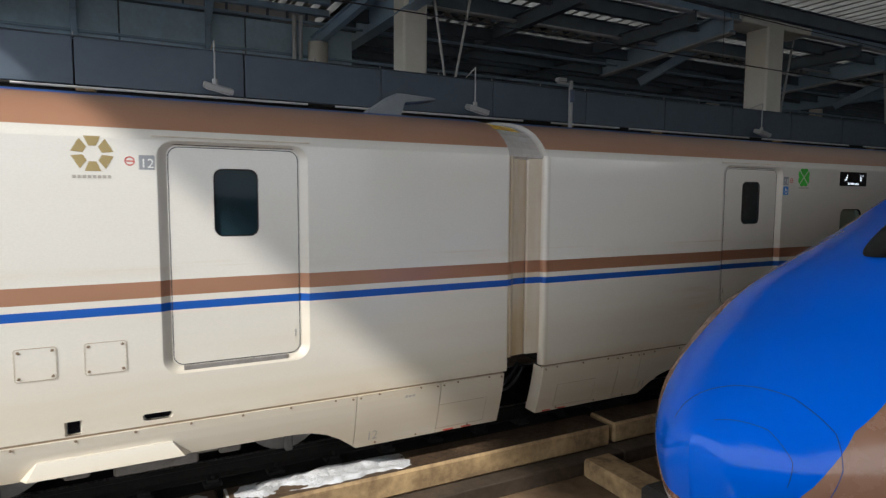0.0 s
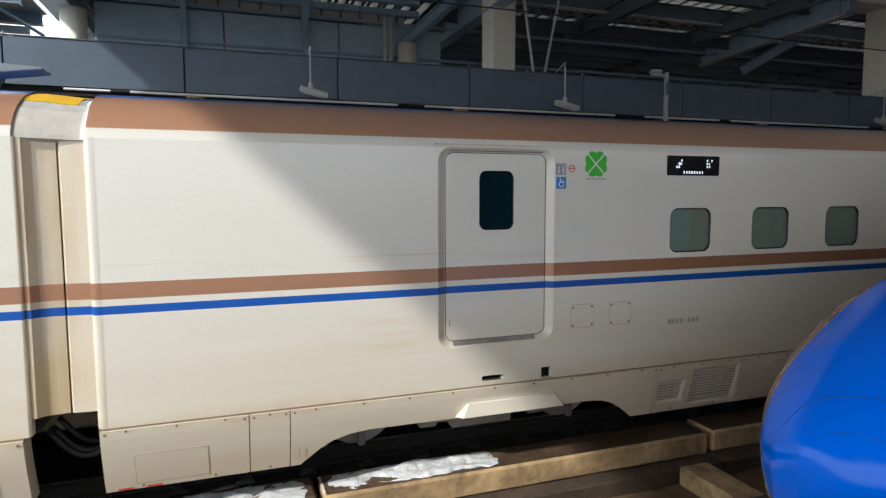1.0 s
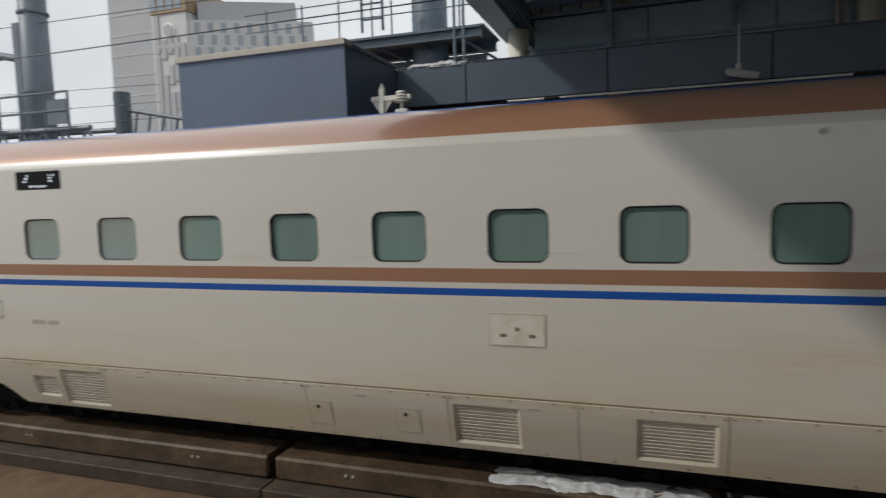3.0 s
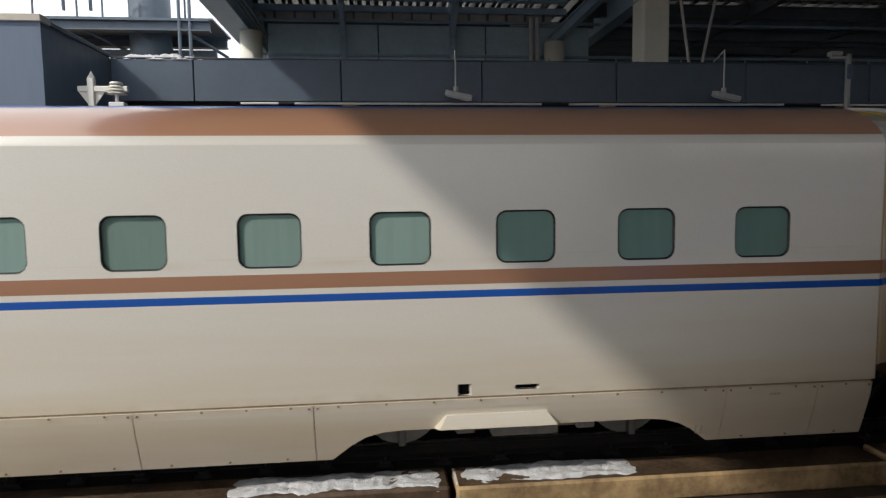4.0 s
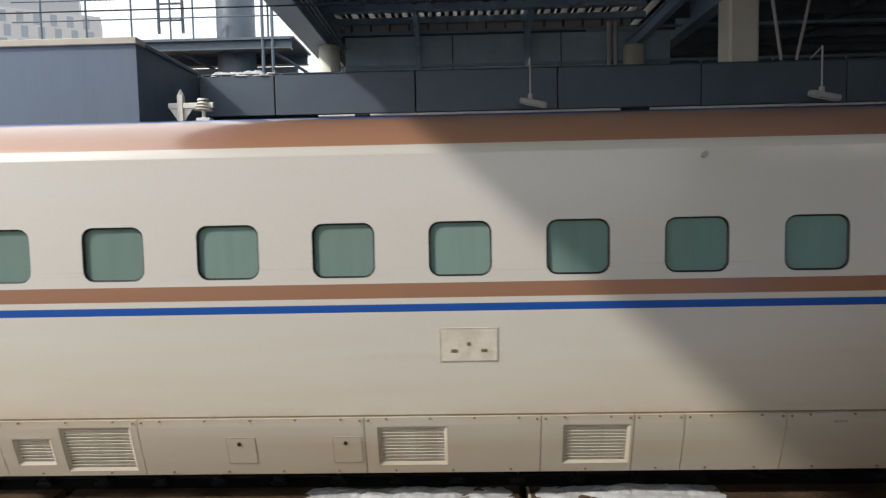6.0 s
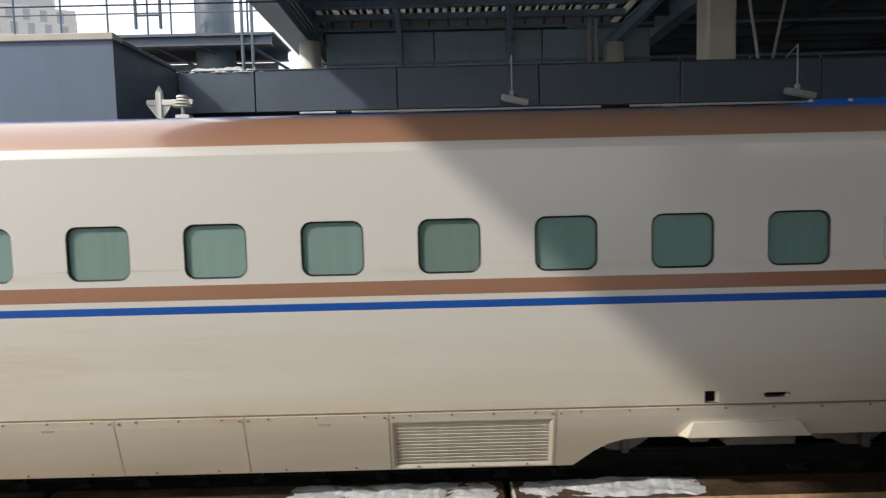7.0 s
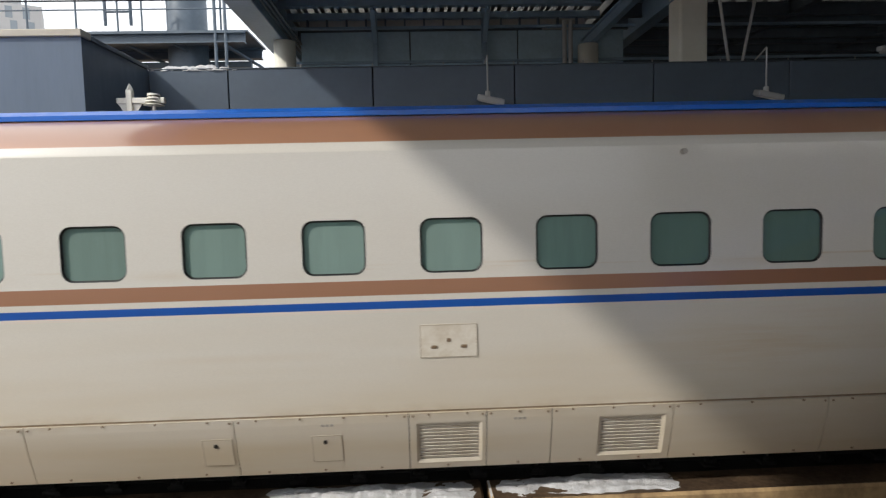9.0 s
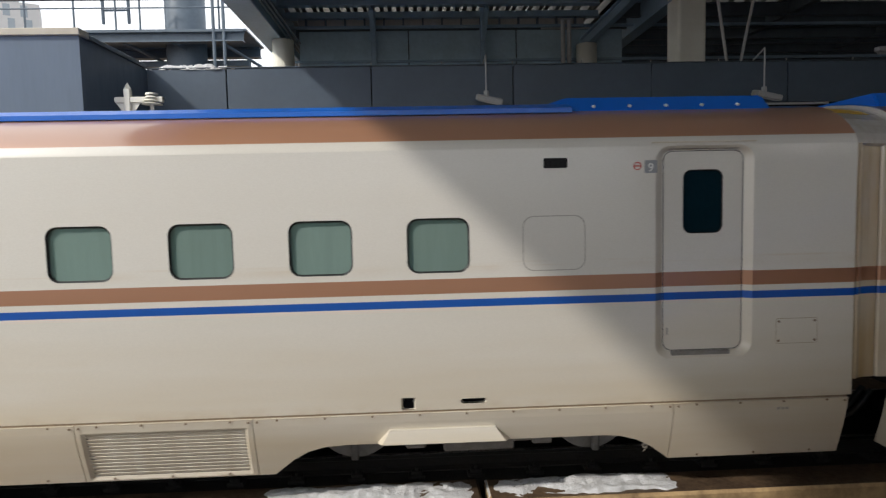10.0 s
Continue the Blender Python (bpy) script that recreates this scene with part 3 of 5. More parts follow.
def add_fleet_mark(car, u, n=8, z=1.245):
    """Grey stencilled characters, drawn as bars."""
    for i in range(n):
        w = 0.040 if i else 0.048
        x = u + 0.055 * i
        part("stencil_bar", box(x, x + w, SIDE - 0.002, SIDE + 0.01, z + (0.02 if i == 4 else 0.0), z + (0.032 if i == 4 else 0.055)), M_MARK, car)


def add_small_print(car, u, z, n=3):
    for i in range(n):
        part("stencil_bar", bow(box(u + 0.04 * i, u + 0.04 * i + 0.03, SIDE - 0.0245, SIDE - 0.01, z, z + 0.022)), M_MARK, car)


def train_car(index, label, windows, doors, blanks, display, hatches, vents, cuts, skirt_number, holes_low):
    car = thing("train_car", label, "train car", "cars of the passing train")
    outline = [(0.27, 0.790), (24.715, 0.790), (24.715, 3.13), (0.27, 3.13)]
    holes = []
    for u in windows:
        add_window(car, u)
        holes.append(round_rect(u - 0.28, u + 0.28, 2.04, 2.53, 0.10))
    for u0, u1 in doors:
        holes.append(add_door(car, u0, u1))
    for u0, u1, z0, z1, r in holes_low:
        h = round_rect(u0, u1, z0, z1, r, 3)
        holes.append(h)
        part("drain_opening", ring(h, [(a + 0.015 * (1 if a < (u0 + u1) / 2 else -1), b) for a, b in h], SIDE, SIDE + 0.05), M_SLAT, car, "dark opening low on the body")
        # black back paints the opening's shaded depth
        part("opening_back", box(u0 - 0.02, u1 + 0.02, SIDE + 0.049, SIDE + 0.06, z0 - 0.02, z1 + 0.02), M_SIGN_HOLE, car)
    part("side_wall", plate(outline, holes, SIDE, 0.03), M_PAINT, car, "ivory body side with copper and blue stripes")
    prof = [(SIDE + a, b) for a, b in ROOF] + [(2 * AXIS - SIDE - a, b) for a, b in reversed(ROOF[:-1])]
    roof = part("roof", sweep(prof, 0.212, 24.715, caps=False), M_PAINT, car, "copper shoulder and blue roof crown", smooth=True)
    if roof.data.polygons[0].normal.y > 0:
        roof.data.flip_normals()
    part("roof_lining", sweep([(SIDE + 0.03, 3.10), (SIDE + 0.14, 3.26), (SIDE + 0.5, 3.46), (2 * AXIS - SIDE - 0.5, 3.46), (2 * AXIS - SIDE - 0.03, 3.1)], 0.28, 24.775, closed=True), M_BLACK, car)
    part("far_wall", box(0.27, 24.785, 2 * AXIS - SIDE - 0.04, 2 * AXIS - SIDE, 0.4, 3.13), M_PAINT, car, "body side away from the platform")
    part("floor_pan", box(0.3, 24.75, SIDE + 0.16, 2 * AXIS - SIDE - 0.05, 0.78, 0.95), M_BLACK, car, "dark underfloor")
    part("end_wall", box(0.3, 0.34, SIDE + 0.16, 2 * AXIS - SIDE - 0.05, 0.95, 3.05), M_BLACK, car)
    part("end_wall", box(24.7, 24.74, SIDE + 0.16, 2 * AXIS - SIDE - 0.05, 0.95, 3.05), M_BLACK, car)
    for u in (3.75, 21.25):
        add_bogie(car, u)
    add_step_fairing(car, 3.92)
    add_step_fairing(car, 20.9)
    for u in (7.5, 11.5, 15.5):
        part("equipment_box", box(u - 1.9, u + 1.9, SIDE + 0.12, AXIS + 1.3, 0.30, 0.80, bevel=0.03), M_BLACK, car, "dark underfloor equipment")
    add_end(car, -1)
    add_end(car, 1)
    for v in vents:
        add_vent(car, *v)
    add_skirt(car, cuts, vents)
    for h in hatches:
        add_hatch(car, *h)
    for u in blanks:
        h = round_rect(u - 0.285, u + 0.285, 2.035, 2.53, 0.10)
        part("blank_window", ring(h, round_rect(u - 0.277, u + 0.277, 2.043, 2.522, 0.094), SIDE - 0.003, SIDE - 0.0025), M_MARK, car, "outline of a plated-over window")
    if display:
        add_display(car, *display)
    for u, z in skirt_number[1]:
        word = lettering("skirt_number", skirt_number[0], 0.12, u, SIDE - 0.0235, z + 0.02, M_MARK, car)
        for v in word.data.vertices:
            dy, v.co.z = bowed(v.co.z)
            v.co.y += dy - 0.0015
    # hoses between the cars
    for y in (SIDE + 0.5, SIDE + 0.62, SIDE + 0.85):
        part("coupling_hose", tube([(0.30 - 0.58 * i / 12, y, 0.66 - 0.26 * math.sin(math.pi * i / 12)) for i in range(13)], 0.028), M_RUBBER, car, "black hose sagging between the cars", smooth=True)
    return car


LOW_L = [(3.57, 3.81, 0.835, 0.885, 0.022), (4.235, 4.365, 0.798, 0.91, 0.006)]
LOW_R = [(20.51, 20.64, 0.798, 0.91, 0.006), (21.05, 21.29, 0.84, 0.885, 0.022)]
SMALL_L, MID_L = (5.76, 6.06, 0.39, 0.58), (6.22, 6.82, 0.33, 0.68)
PAIR = [(11.22, 11.80, 0.34, 0.66), (12.90, 13.48, 0.34, 0.66)]
BIG_R = (17.70, 19.10, 0.30, 0.67)
CUTS = [0.2, 1.69, 5.60, 6.92, 9.58, 11.12, 12.40, 13.62, 14.9, 16.2, 17.6, 19.18, 23.10, 24.68]

car_a = train_car(0, "ivory bullet train car with a gold star mark", [5.5 + 1.3 * i for i in range(10)], [(21.38, 22.45)], [], None,
                  [(20.29, 20.56, 1.27, 1.52), (20.75, 21.04, 1.27, 1.52)], PAIR, CUTS[:-2] + [22.99, 23.9, 24.68], ("12", [(23.12, 0.30)]), LOW_L + [(20.59, 20.71, 0.798, 0.91, 0.006), (21.14, 21.37, 0.83, 0.885, 0.022)])
car_b = train_car(1, "ivory bullet train car with a green clover mark", [6.08 + 1.16 * i for i in range(16)], [(3.19, 4.27)], [], (5.737, 6.448),
                  [(4.57, 4.85, 1.295, 1.535), (5.04, 5.31, 1.295, 1.535)], [SMALL_L, MID_L, (11.25, 11.84, 0.34, 0.66), (12.93, 13.53, 0.35, 0.66)], [0.2, 1.36, 1.71, 5.69, 6.89, 9.62, 11.17, 12.40, 13.64, 14.9, 16.2, 17.6, 19.18, 23.15, 24.10, 24.68], ("11", [(1.76, 0.31), (22.86, 0.31)]), LOW_L + LOW_R)
car_c = train_car(2, "ivory bullet train car with a blue roof cover", [2.614 + 1.0406 * i for i in range(19)], [(0.39, 1.122), (23.87, 24.60)], [2.614 + 1.0406 * 19], (2.28, 2.98),
                  [(1.39, 1.78, 1.305, 1.525), (23.16, 23.52, 1.30, 1.53)], [SMALL_L, MID_L, (9.15, 9.72, 0.36, 0.66), (10.83, 11.37, 0.36, 0.66), BIG_R], [0.2, 0.66, 1.68, 5.60, 6.92, 9.0, 10.6, 11.43, 11.88, 12.78, 13.96, 15.16, 16.33, 17.64, 19.16, 23.10, 24.05, 24.68], ("10", [(1.75, 0.30), (22.86, 0.31)]), LOW_L + LOW_R)
PAIR_D = [(11.19, 11.73, 0.34, 0.65), (12.87, 13.43, 0.34, 0.65)]
car_d = train_car(3, "ivory bullet train car with a plated-over window", [5.27 + 1.0406 * i for i in range(16)], [(3.536, 4.25), (22.92, 23.66)], [5.27 + 1.0406 * 16], (4.97, 5.68),
                  [(2.80, 3.18, 1.30, 1.52), (23.98, 24.37, 1.30, 1.53)], [SMALL_L, (6.21, 6.77, 0.33, 0.67)] + PAIR_D + [BIG_R], [0.2, 1.29, 1.63, 5.60, 6.84, 7.70, 9.53, 11.09, 11.80, 12.4, 13.53, 15.0, 16.3, 17.62, 19.18, 23.02, 24.68], ("9", [(1.78, 0.31), (22.75, 0.31)]), LOW_L + LOW_R)
car_e = train_car(4, "ivory bullet train car that follows at the end", [5.27 + 1.0406 * i for i in range(16)], [(0.39, 1.122), (22.91, 23.65)], [], None,
                  [(2.80, 3.18, 1.30, 1.52)], [SMALL_L, MID_L] + PAIR, CUTS, ("8", [(1.78, 0.31)]), LOW_L + LOW_R)
TRAIN = [car_a, car_b, car_c, car_d, car_e]

# marks and stickers
add_number_sticker(car_a, "12", 21.18, 2.89, -1)
add_number_sticker(car_b, "11", 4.375, 2.88, 1)
add_number_sticker(car_c, "10", 1.245, 2.885, 1)
add_number_sticker(car_c, "10", 23.69, 2.885, -1)
add_number_sticker(car_d, "9", 4.345, 2.885, 1)
add_number_sticker(car_d, "9", 22.745, 2.89, -1)
chair_sign = part("wheelchair_sticker", plate(round_rect(4.38, 4.495, 2.74, 2.86, 0.005, 2), (), SIDE - 0.002, 0.004), M_SKYBLUE, car_b, "blue square with a white wheelchair sign")
part("sign_ring", pipe_ring(4.44, 2.785, 0.022, 0.03, SIDE - 0.004, 16), M_WHITE, chair_sign)
part("sign_bar", plate([(4.425, 2.80), (4.435, 2.80), (4.432, 2.845), (4.422, 2.845)], (), SIDE - 0.004, 0.002), M_WHITE, chair_sign)
part("sign_bar", plate([(4.43, 2.808), (4.465, 2.808), (4.465, 2.818), (4.43, 2.818)], (), SIDE - 0.004, 0.002), M_WHITE, chair_sign)

# the clover mark: four notched petals with a pale cross between them
bm = bmesh.new()
for k in range(4):
    a = math.pi / 2 * k
    pts = [(0.012, 0.0), (0.105, 0.092), (0.128, 0.070), (0.130, 0.030), (0.116, 0.0), (0.130, -0.030), (0.128, -0.070), (0.105, -0.092)]
    pts = [(4.845 + p * math.cos(a) - q * math.sin(a), 2.995 + p * math.sin(a) + q * math.cos(a)) for p, q in pts]
    add_plate(bm, pts, (), SIDE - 0.002, 0.003)
part("clover_mark", bm, M_GREEN, car_b, "bright green four-leaf clover mark")
for i in range(9):
    part("stencil_bar", box(4.73 + 0.027 * i, 4.75 + 0.027 * i, SIDE - 0.002, SIDE + 0.01, 2.835, 2.85), M_MARK, car_b)
# the gold star of wedges
for k in range(6):
    a = math.pi / 3 * k + math.pi / 6
    bm = bmesh.new()
    pts = [(20.86 + p * math.cos(a) - q * math.sin(a), 3.005 + p * math.sin(a) + q * math.cos(a)) for p, q in ((0.06, 0.026), (0.135, 0.058), (0.135, -0.058), (0.06, -0.026))]
    add_plate(bm, pts, (), SIDE - 0.002, 0.003)
    part("star_wedge", bm, M_GOLD, car_a, "gold wedge of the star mark")
for i in range(8):
    part("stencil_bar", box(20.72 + 0.034 * i, 20.745 + 0.034 * i, SIDE - 0.002, SIDE + 0.01, 2.815, 2.84), M_MARK, car_a)
add_fleet_mark(car_b, 5.81)
add_fleet_mark(car_c, 2.28)
add_fleet_mark(car_d, 5.0)
for car, us in ((car_a, (23.5,)), (car_b, (7.4, 10.2, 11.95, 23.6)), (car_c, (0.9, 13.2, 14.5, 17.0, 23.6)), (car_d, (0.7, 7.1, 10.3, 12.05, 24.0))):
    for u in us:
        add_small_print(car, u, 0.68)
# small signs and lugs high on the side
for car, u in ((car_c, 22.30), (car_d, 21.83)):
    part("side_lamp", plate(round_rect(u, u + 0.215, 2.95, 3.04, 0.012, 2), (), SIDE - 0.006, 0.03), M_SIGN_HOLE, car, "small dark side lamp")
for car, u in ((car_b, 14.27), (car_c, 12.03), (car_d, 13.61)):
    part("lug", rod((u, SIDE - 0.045, 3.07), (u, SIDE, 3.07), 0.026, 14), M_WHEEL, car, "small round metal lug")
for car, u in ((car_b, 11.60), (car_c, 9.70), (car_d, 11.21)):
    f = part("service_flap", plate(round_rect(u, u + 0.52, 1.27, 1.575, 0.01, 2), (), SIDE - 0.006, 0.02), M_SLAT, car, "ivory service flap with two latches")
    for a in (u + 0.10, u + 0.37):
        part("latch", box(a, a + 0.055, SIDE - 0.014, SIDE - 0.004, 1.355, 1.385, bevel=0.004), M_BOLT, f, "small dark latch")
    outline(f, u + 0.002, u + 0.518, 1.272, 1.573, SIDE - 0.0075)
    part("keyhole", rod((u + 0.26, SIDE - 0.012, 1.43), (u + 0.26, SIDE, 1.43), 0.02, 10), M_BOLT, f)
    for a in (u - 1.98, u - 1.0):
        g = part("skirt_flap", bow(plate(round_rect(a, a + 0.27, 0.36, 0.60, 0.008, 2), (), SIDE - 0.0255, 0.01)), M_PAINT, car, "small skirt flap")
        outline(g, a, a + 0.27, 0.36, 0.60, SIDE - 0.0265, shape=bow)
        part("latch", bow(rod((a + 0.12, SIDE - 0.032, 0.54), (a + 0.12, SIDE - 0.02, 0.54), 0.02, 8)), M_BLACK, g)
for a, b in ((24.24, 0.60), (24.24, 0.37)):
    # no hole is cut: a black plate stands for the port's shade
    port = part("skirt_port", bow(box(a, a + 0.13, SIDE - 0.0245, SIDE - 0.015, b, b + 0.085)), M_SIGN_HOLE, car_c, "square port in the skirt, its shade painted black")
    part("port_lip", bow(box(a - 0.004, a + 0.135, SIDE - 0.045, SIDE - 0.018, b - 0.03, b - 0.004, bevel=0.006)), M_SLAT, port, "pale lip under the port")
for car, a in ((car_a, 23.9), (car_b, 0.44), (car_d, 0.38)):
    flap = part("skirt_flap", bow(plate(round_rect(a, a + 0.58, 0.30, 0.55, 0.01, 2), (), SIDE - 0.0245, 0.01)), M_PAINT, car, "flush rectangular skirt flap")
    outline(flap, a, a + 0.58, 0.30, 0.55, SIDE - 0.0255, shape=bow)
for car, a in ((car_a, 24.0), (car_b, 0.30), (car_d, 0.45)):
    for d in (0.0, 0.22):
        part("red_edge", bow(box(a + d, a + d + 0.12, SIDE - 0.0245, SIDE - 0.01, 0.262, 0.278)), M_RED, car, "chipped red edge of the skirt")


def roof_cover(car, u0, u1, tail, height=0.085):
    """A blue roof cover, sloped at one end."""
    bm = bmesh.new()
    a, b = (u0 + tail, u1) if tail > 0 else (u0, u1 + tail)
    y0, y1, z0 = SIDE + 0.50, 2 * AXIS - SIDE - 0.50, 3.50
    low = [(u0, y0, z0), (u1, y0, z0), (u1, y1, z0), (u0, y1, z0)]
    top = [(a, y0 + 0.10, 3.585 + height), (b - (0.06 if tail > 0 else 0), y0 + 0.10, 3.585 + height), (b - (0.06 if tail > 0 else 0), y1 - 0.1, 3.585 + height), (a, y1 - 0.1, 3.585 + height)]
    v = [bm.verts.new(p) for p in low + top]
    bm.faces.new(v[4:])
    for i in range(4):
        bm.faces.new((v[i], v[(i + 1) % 4], v[4 + (i + 1) % 4], v[4 + i]))
    bmesh.ops.bevel(bm, geom=list(bm.edges), offset=0.02, segments=2, affect="EDGES")
    c = part("roof_cover", bm, M_ROOFBLUE, car, "raised blue equipment cover on the roof")
    n = int((u1 - u0) / 0.35)
    for i in range(1, n):
        u = u0 + i * (u1 - u0) / n
        part("bolt", rod((u, y0 - 0.01, 3.56), (u, y0 + 0.03, 3.57), 0.014, 6), M_WHITE, c)


roof_cover(car_c, 22.2, 23.95, 0.6)
roof_cover(car_c, 21.35, 22.5, 0.6, 0.015)
roof_cover(car_d, 1.15, 2.75, -0.5)
roof_cover(car_d, 2.6, 3.75, -0.7, 0.04)
roof_cover(car_d, 21.72, 24.22, 0.45, 0.08)
roof_cover(car_e, 0.3, 2.4, -0.5)
part("roof_rail", sweep([(SIDE + 0.42, 3.50), (SIDE + 0.42, 3.545), (SIDE + 0.56, 3.60), (SIDE + 1.2, 3.66), (SIDE + 1.2, 3.5)], 2.6, 22.2, closed=True), M_ROOFBLUE, car_d, "low blue roof ridge")
for y in (SIDE + 0.95, SIDE + 1.25):
    part("roof_cable", tube([(24.2 + 0.2 * i, y, 3.60 + 0.02 * math.sin(i * 1.3)) for i in range(12)], 0.035, 10), M_RUBBER, car_c, "ribbed black cable over the joint", smooth=True)
part("hood_cable", tube([(-0.10, SIDE + 0.10, 3.17), (-0.09, SIDE + 0.13, 3.26), (-0.05, SIDE + 0.20, 3.36), (0.02, SIDE + 0.29, 3.415), (0.12, SIDE + 0.35, 3.44), (0.20, SIDE + 0.40, 3.455)], 0.018, 10), M_HOSE, car_d, "dark blue cable over the hood", smooth=True)
# the swept grey cover on the leading car
bm = bmesh.new()
add_plate(bm, [(23.55, 3.60), (24.10, 3.60), (24.18, 3.84), (24.60, 3.90), (24.60, 3.92), (24.08, 3.95)], (), SIDE + 1.5, 0.35)
bmesh.ops.bevel(bm, geom=[e for e in bm.edges], offset=0.008, segments=1, affect="EDGES")
part("aerial_cover", bm, surface("cover_grey", (0.20, 0.215, 0.23), rough=0.4, scale=4), car_a, "swept grey-blue cover on the roof")
for i, car in enumerate(TRAIN):
    car.location = (FIRST + PITCH * (i - 1) + TRAIN_ROWS[0][1], 0, 0)


# ---- the place ----
M_GROUND = surface("stained_concrete", (0.175, 0.112, 0.062), (0.062, 0.037, 0.020), rough=0.75, scale=1.1, amount=0.9, relief=0.25)
M_BLOCK = surface("weathered_block", (0.56, 0.39, 0.20), (0.085, 0.048, 0.026), rough=0.8, scale=1.5, stretch=(1, 1, 1), amount=0.8, relief=0.2)
M_LEDGE = surface("dark_ledge", (0.080, 0.056, 0.038), (0.034, 0.024, 0.016), rough=0.75, scale=1.6, amount=0.9, relief=0.25)
M_RAIL = surface("rusty_rail", (0.16, 0.065, 0.035), (0.08, 0.035, 0.02), rough=0.6, scale=5, amount=0.8)
M_RAILTOP = surface("polished_rail", (0.45, 0.42, 0.40), rough=0.28, metal=0.9, scale=12)
M_SNOW = surface("old_snow", (0.66, 0.67, 0.69), (0.36, 0.34, 0.32), rough=0.75, scale=7, relief=0.35)
M_PANEL = surface("slate_panel", (0.103, 0.137, 0.182), (0.084, 0.112, 0.150), rough=0.42, scale=1.3, amount=0.6)
M_BOXWALL = surface("cabin_panel", (0.115, 0.155, 0.21), (0.092, 0.128, 0.178), rough=0.45, scale=0.9, stretch=(2, 1, 0.3), amount=0.7)
M_STEEL = surface("blue_grey_steel", (0.27, 0.385, 0.50), (0.20, 0.285, 0.37), rough=0.5, scale=2.0, amount=0.7)
M_DARKSTEEL = surface("dark_steel", (0.10, 0.13, 0.16), (0.065, 0.085, 0.105), rough=0.55, scale=2.0, amount=0.7)
M_COLUMN = surface("cream_column", (0.80, 0.79, 0.71), (0.70, 0.68, 0.60), rough=0.55, scale=1.2, amount=0.6)
M_SHEET = surface("roof_sheet", (0.46, 0.455, 0.44), (0.32, 0.31, 0.28), rough=0.6, scale=1.5, amount=0.7)
M_ZINC = surface("galvanised", (0.52, 0.53, 0.53), (0.40, 0.41, 0.41), rough=0.42, metal=0.1, scale=6, amount=0.6)
M_PALE = surface("pale_coping", (0.52, 0.47, 0.38), (0.40, 0.35, 0.27), rough=0.6, scale=3)
M_WALL = surface("back_wall_panel", (0.42, 0.58, 0.68), (0.31, 0.43, 0.52), rough=0.6, scale=1.4, amount=0.8)
M_CABLE = surface("black_cable", (0.015, 0.015, 0.016), rough=0.5, scale=10)
M_FENCEBLUE = surface("blue_grey_pipe", (0.13, 0.17, 0.26), (0.09, 0.11, 0.16), rough=0.4, scale=6)
M_PLATFORM = surface("platform_paving", (0.11, 0.107, 0.10), (0.08, 0.077, 0.07), rough=0.7, scale=1.5)

GROUND = -0.55
bm = bmesh.new()
bmesh.ops.create_grid(bm, x_segments=1, y_segments=1, size=2500, matrix=Matrix.Translation((0, 0, GROUND)))
solid("ground", bm, M_GROUND, "brown-stained concrete trackbed reaching far out", kind="structure")
solid("platform", box(-80, 120, -7.0, 0.78, GROUND, 1.25), M_PLATFORM, "paved platform beside the near track", kind="structure")

# concrete blocks beside the passing train's track
kerb = thing("kerb_blocks", "row of weathered concrete blocks beside the track", "kerb", kind="structure")
STEP = 4.56
bm = box(0.02, STEP - 0.05, 5.52, 5.98, -0.376, -0.12, bevel=0.025)
block_mesh = plain_mesh("block", bm, M_BLOCK)
M_WETSHADE = surface("damp_shade_block", (0.125, 0.080, 0.046), (0.038, 0.023, 0.014), rough=0.6, scale=2.2, amount=0.95, relief=0.3)
wet_mesh = plain_mesh("block", box(0.02, STEP - 0.05, 5.52, 5.98, -0.376, -0.12, bevel=0.025), M_WETSHADE)
for k in range(-14, 14):
    o = new("block", block_mesh if k >= 0 else wet_mesh)
    o.parent = kerb
    o.location = (0.66 + STEP * k + 0.004 * (k % 3), 0.006 * ((k * 7) % 5 - 2), 0.004 * ((k * 5) % 3))
# thin dark caps paint damp and shade onto the tops of the dry blocks
shade_cap_mesh = plain_mesh("shade_cap", box(0.045, STEP - 0.075, 5.548, 5.95, -0.121, -0.1165), M_WETSHADE)
for k in range(0, 14):
    o = new("shade_cap", shade_cap_mesh)
    o.parent = kerb
    o.location = (0.66 + STEP * k + 0.004 * (k % 3), 0.006 * ((k * 7) % 5 - 2), 0.004 * ((k * 5) % 3))
ledge_mesh = plain_mesh("ledge_stone", box(0.004, STEP - 0.004, 5.30, 6.02, GROUND, -0.378, bevel=0.012), M_LEDGE)
for k in range(-14, 14):
    o = new("ledge_stone", ledge_mesh)
    o.parent = kerb
    o.location = (0.66 + STEP * k, 0, 0)
# paired anchor sleeves in the block faces
sleeve = plain_mesh("anchor", rod((0, 0, 0), (0, 0.02, 0), 0.016, 8), M_ZINC)
for k in range(-4, 4):
    for d in (0.9, 0.98, 3.5, 3.58):
        o = new("anchor", sleeve)
        o.parent = kerb
        o.location = (0.66 + STEP * k + d, 5.510, -0.22)


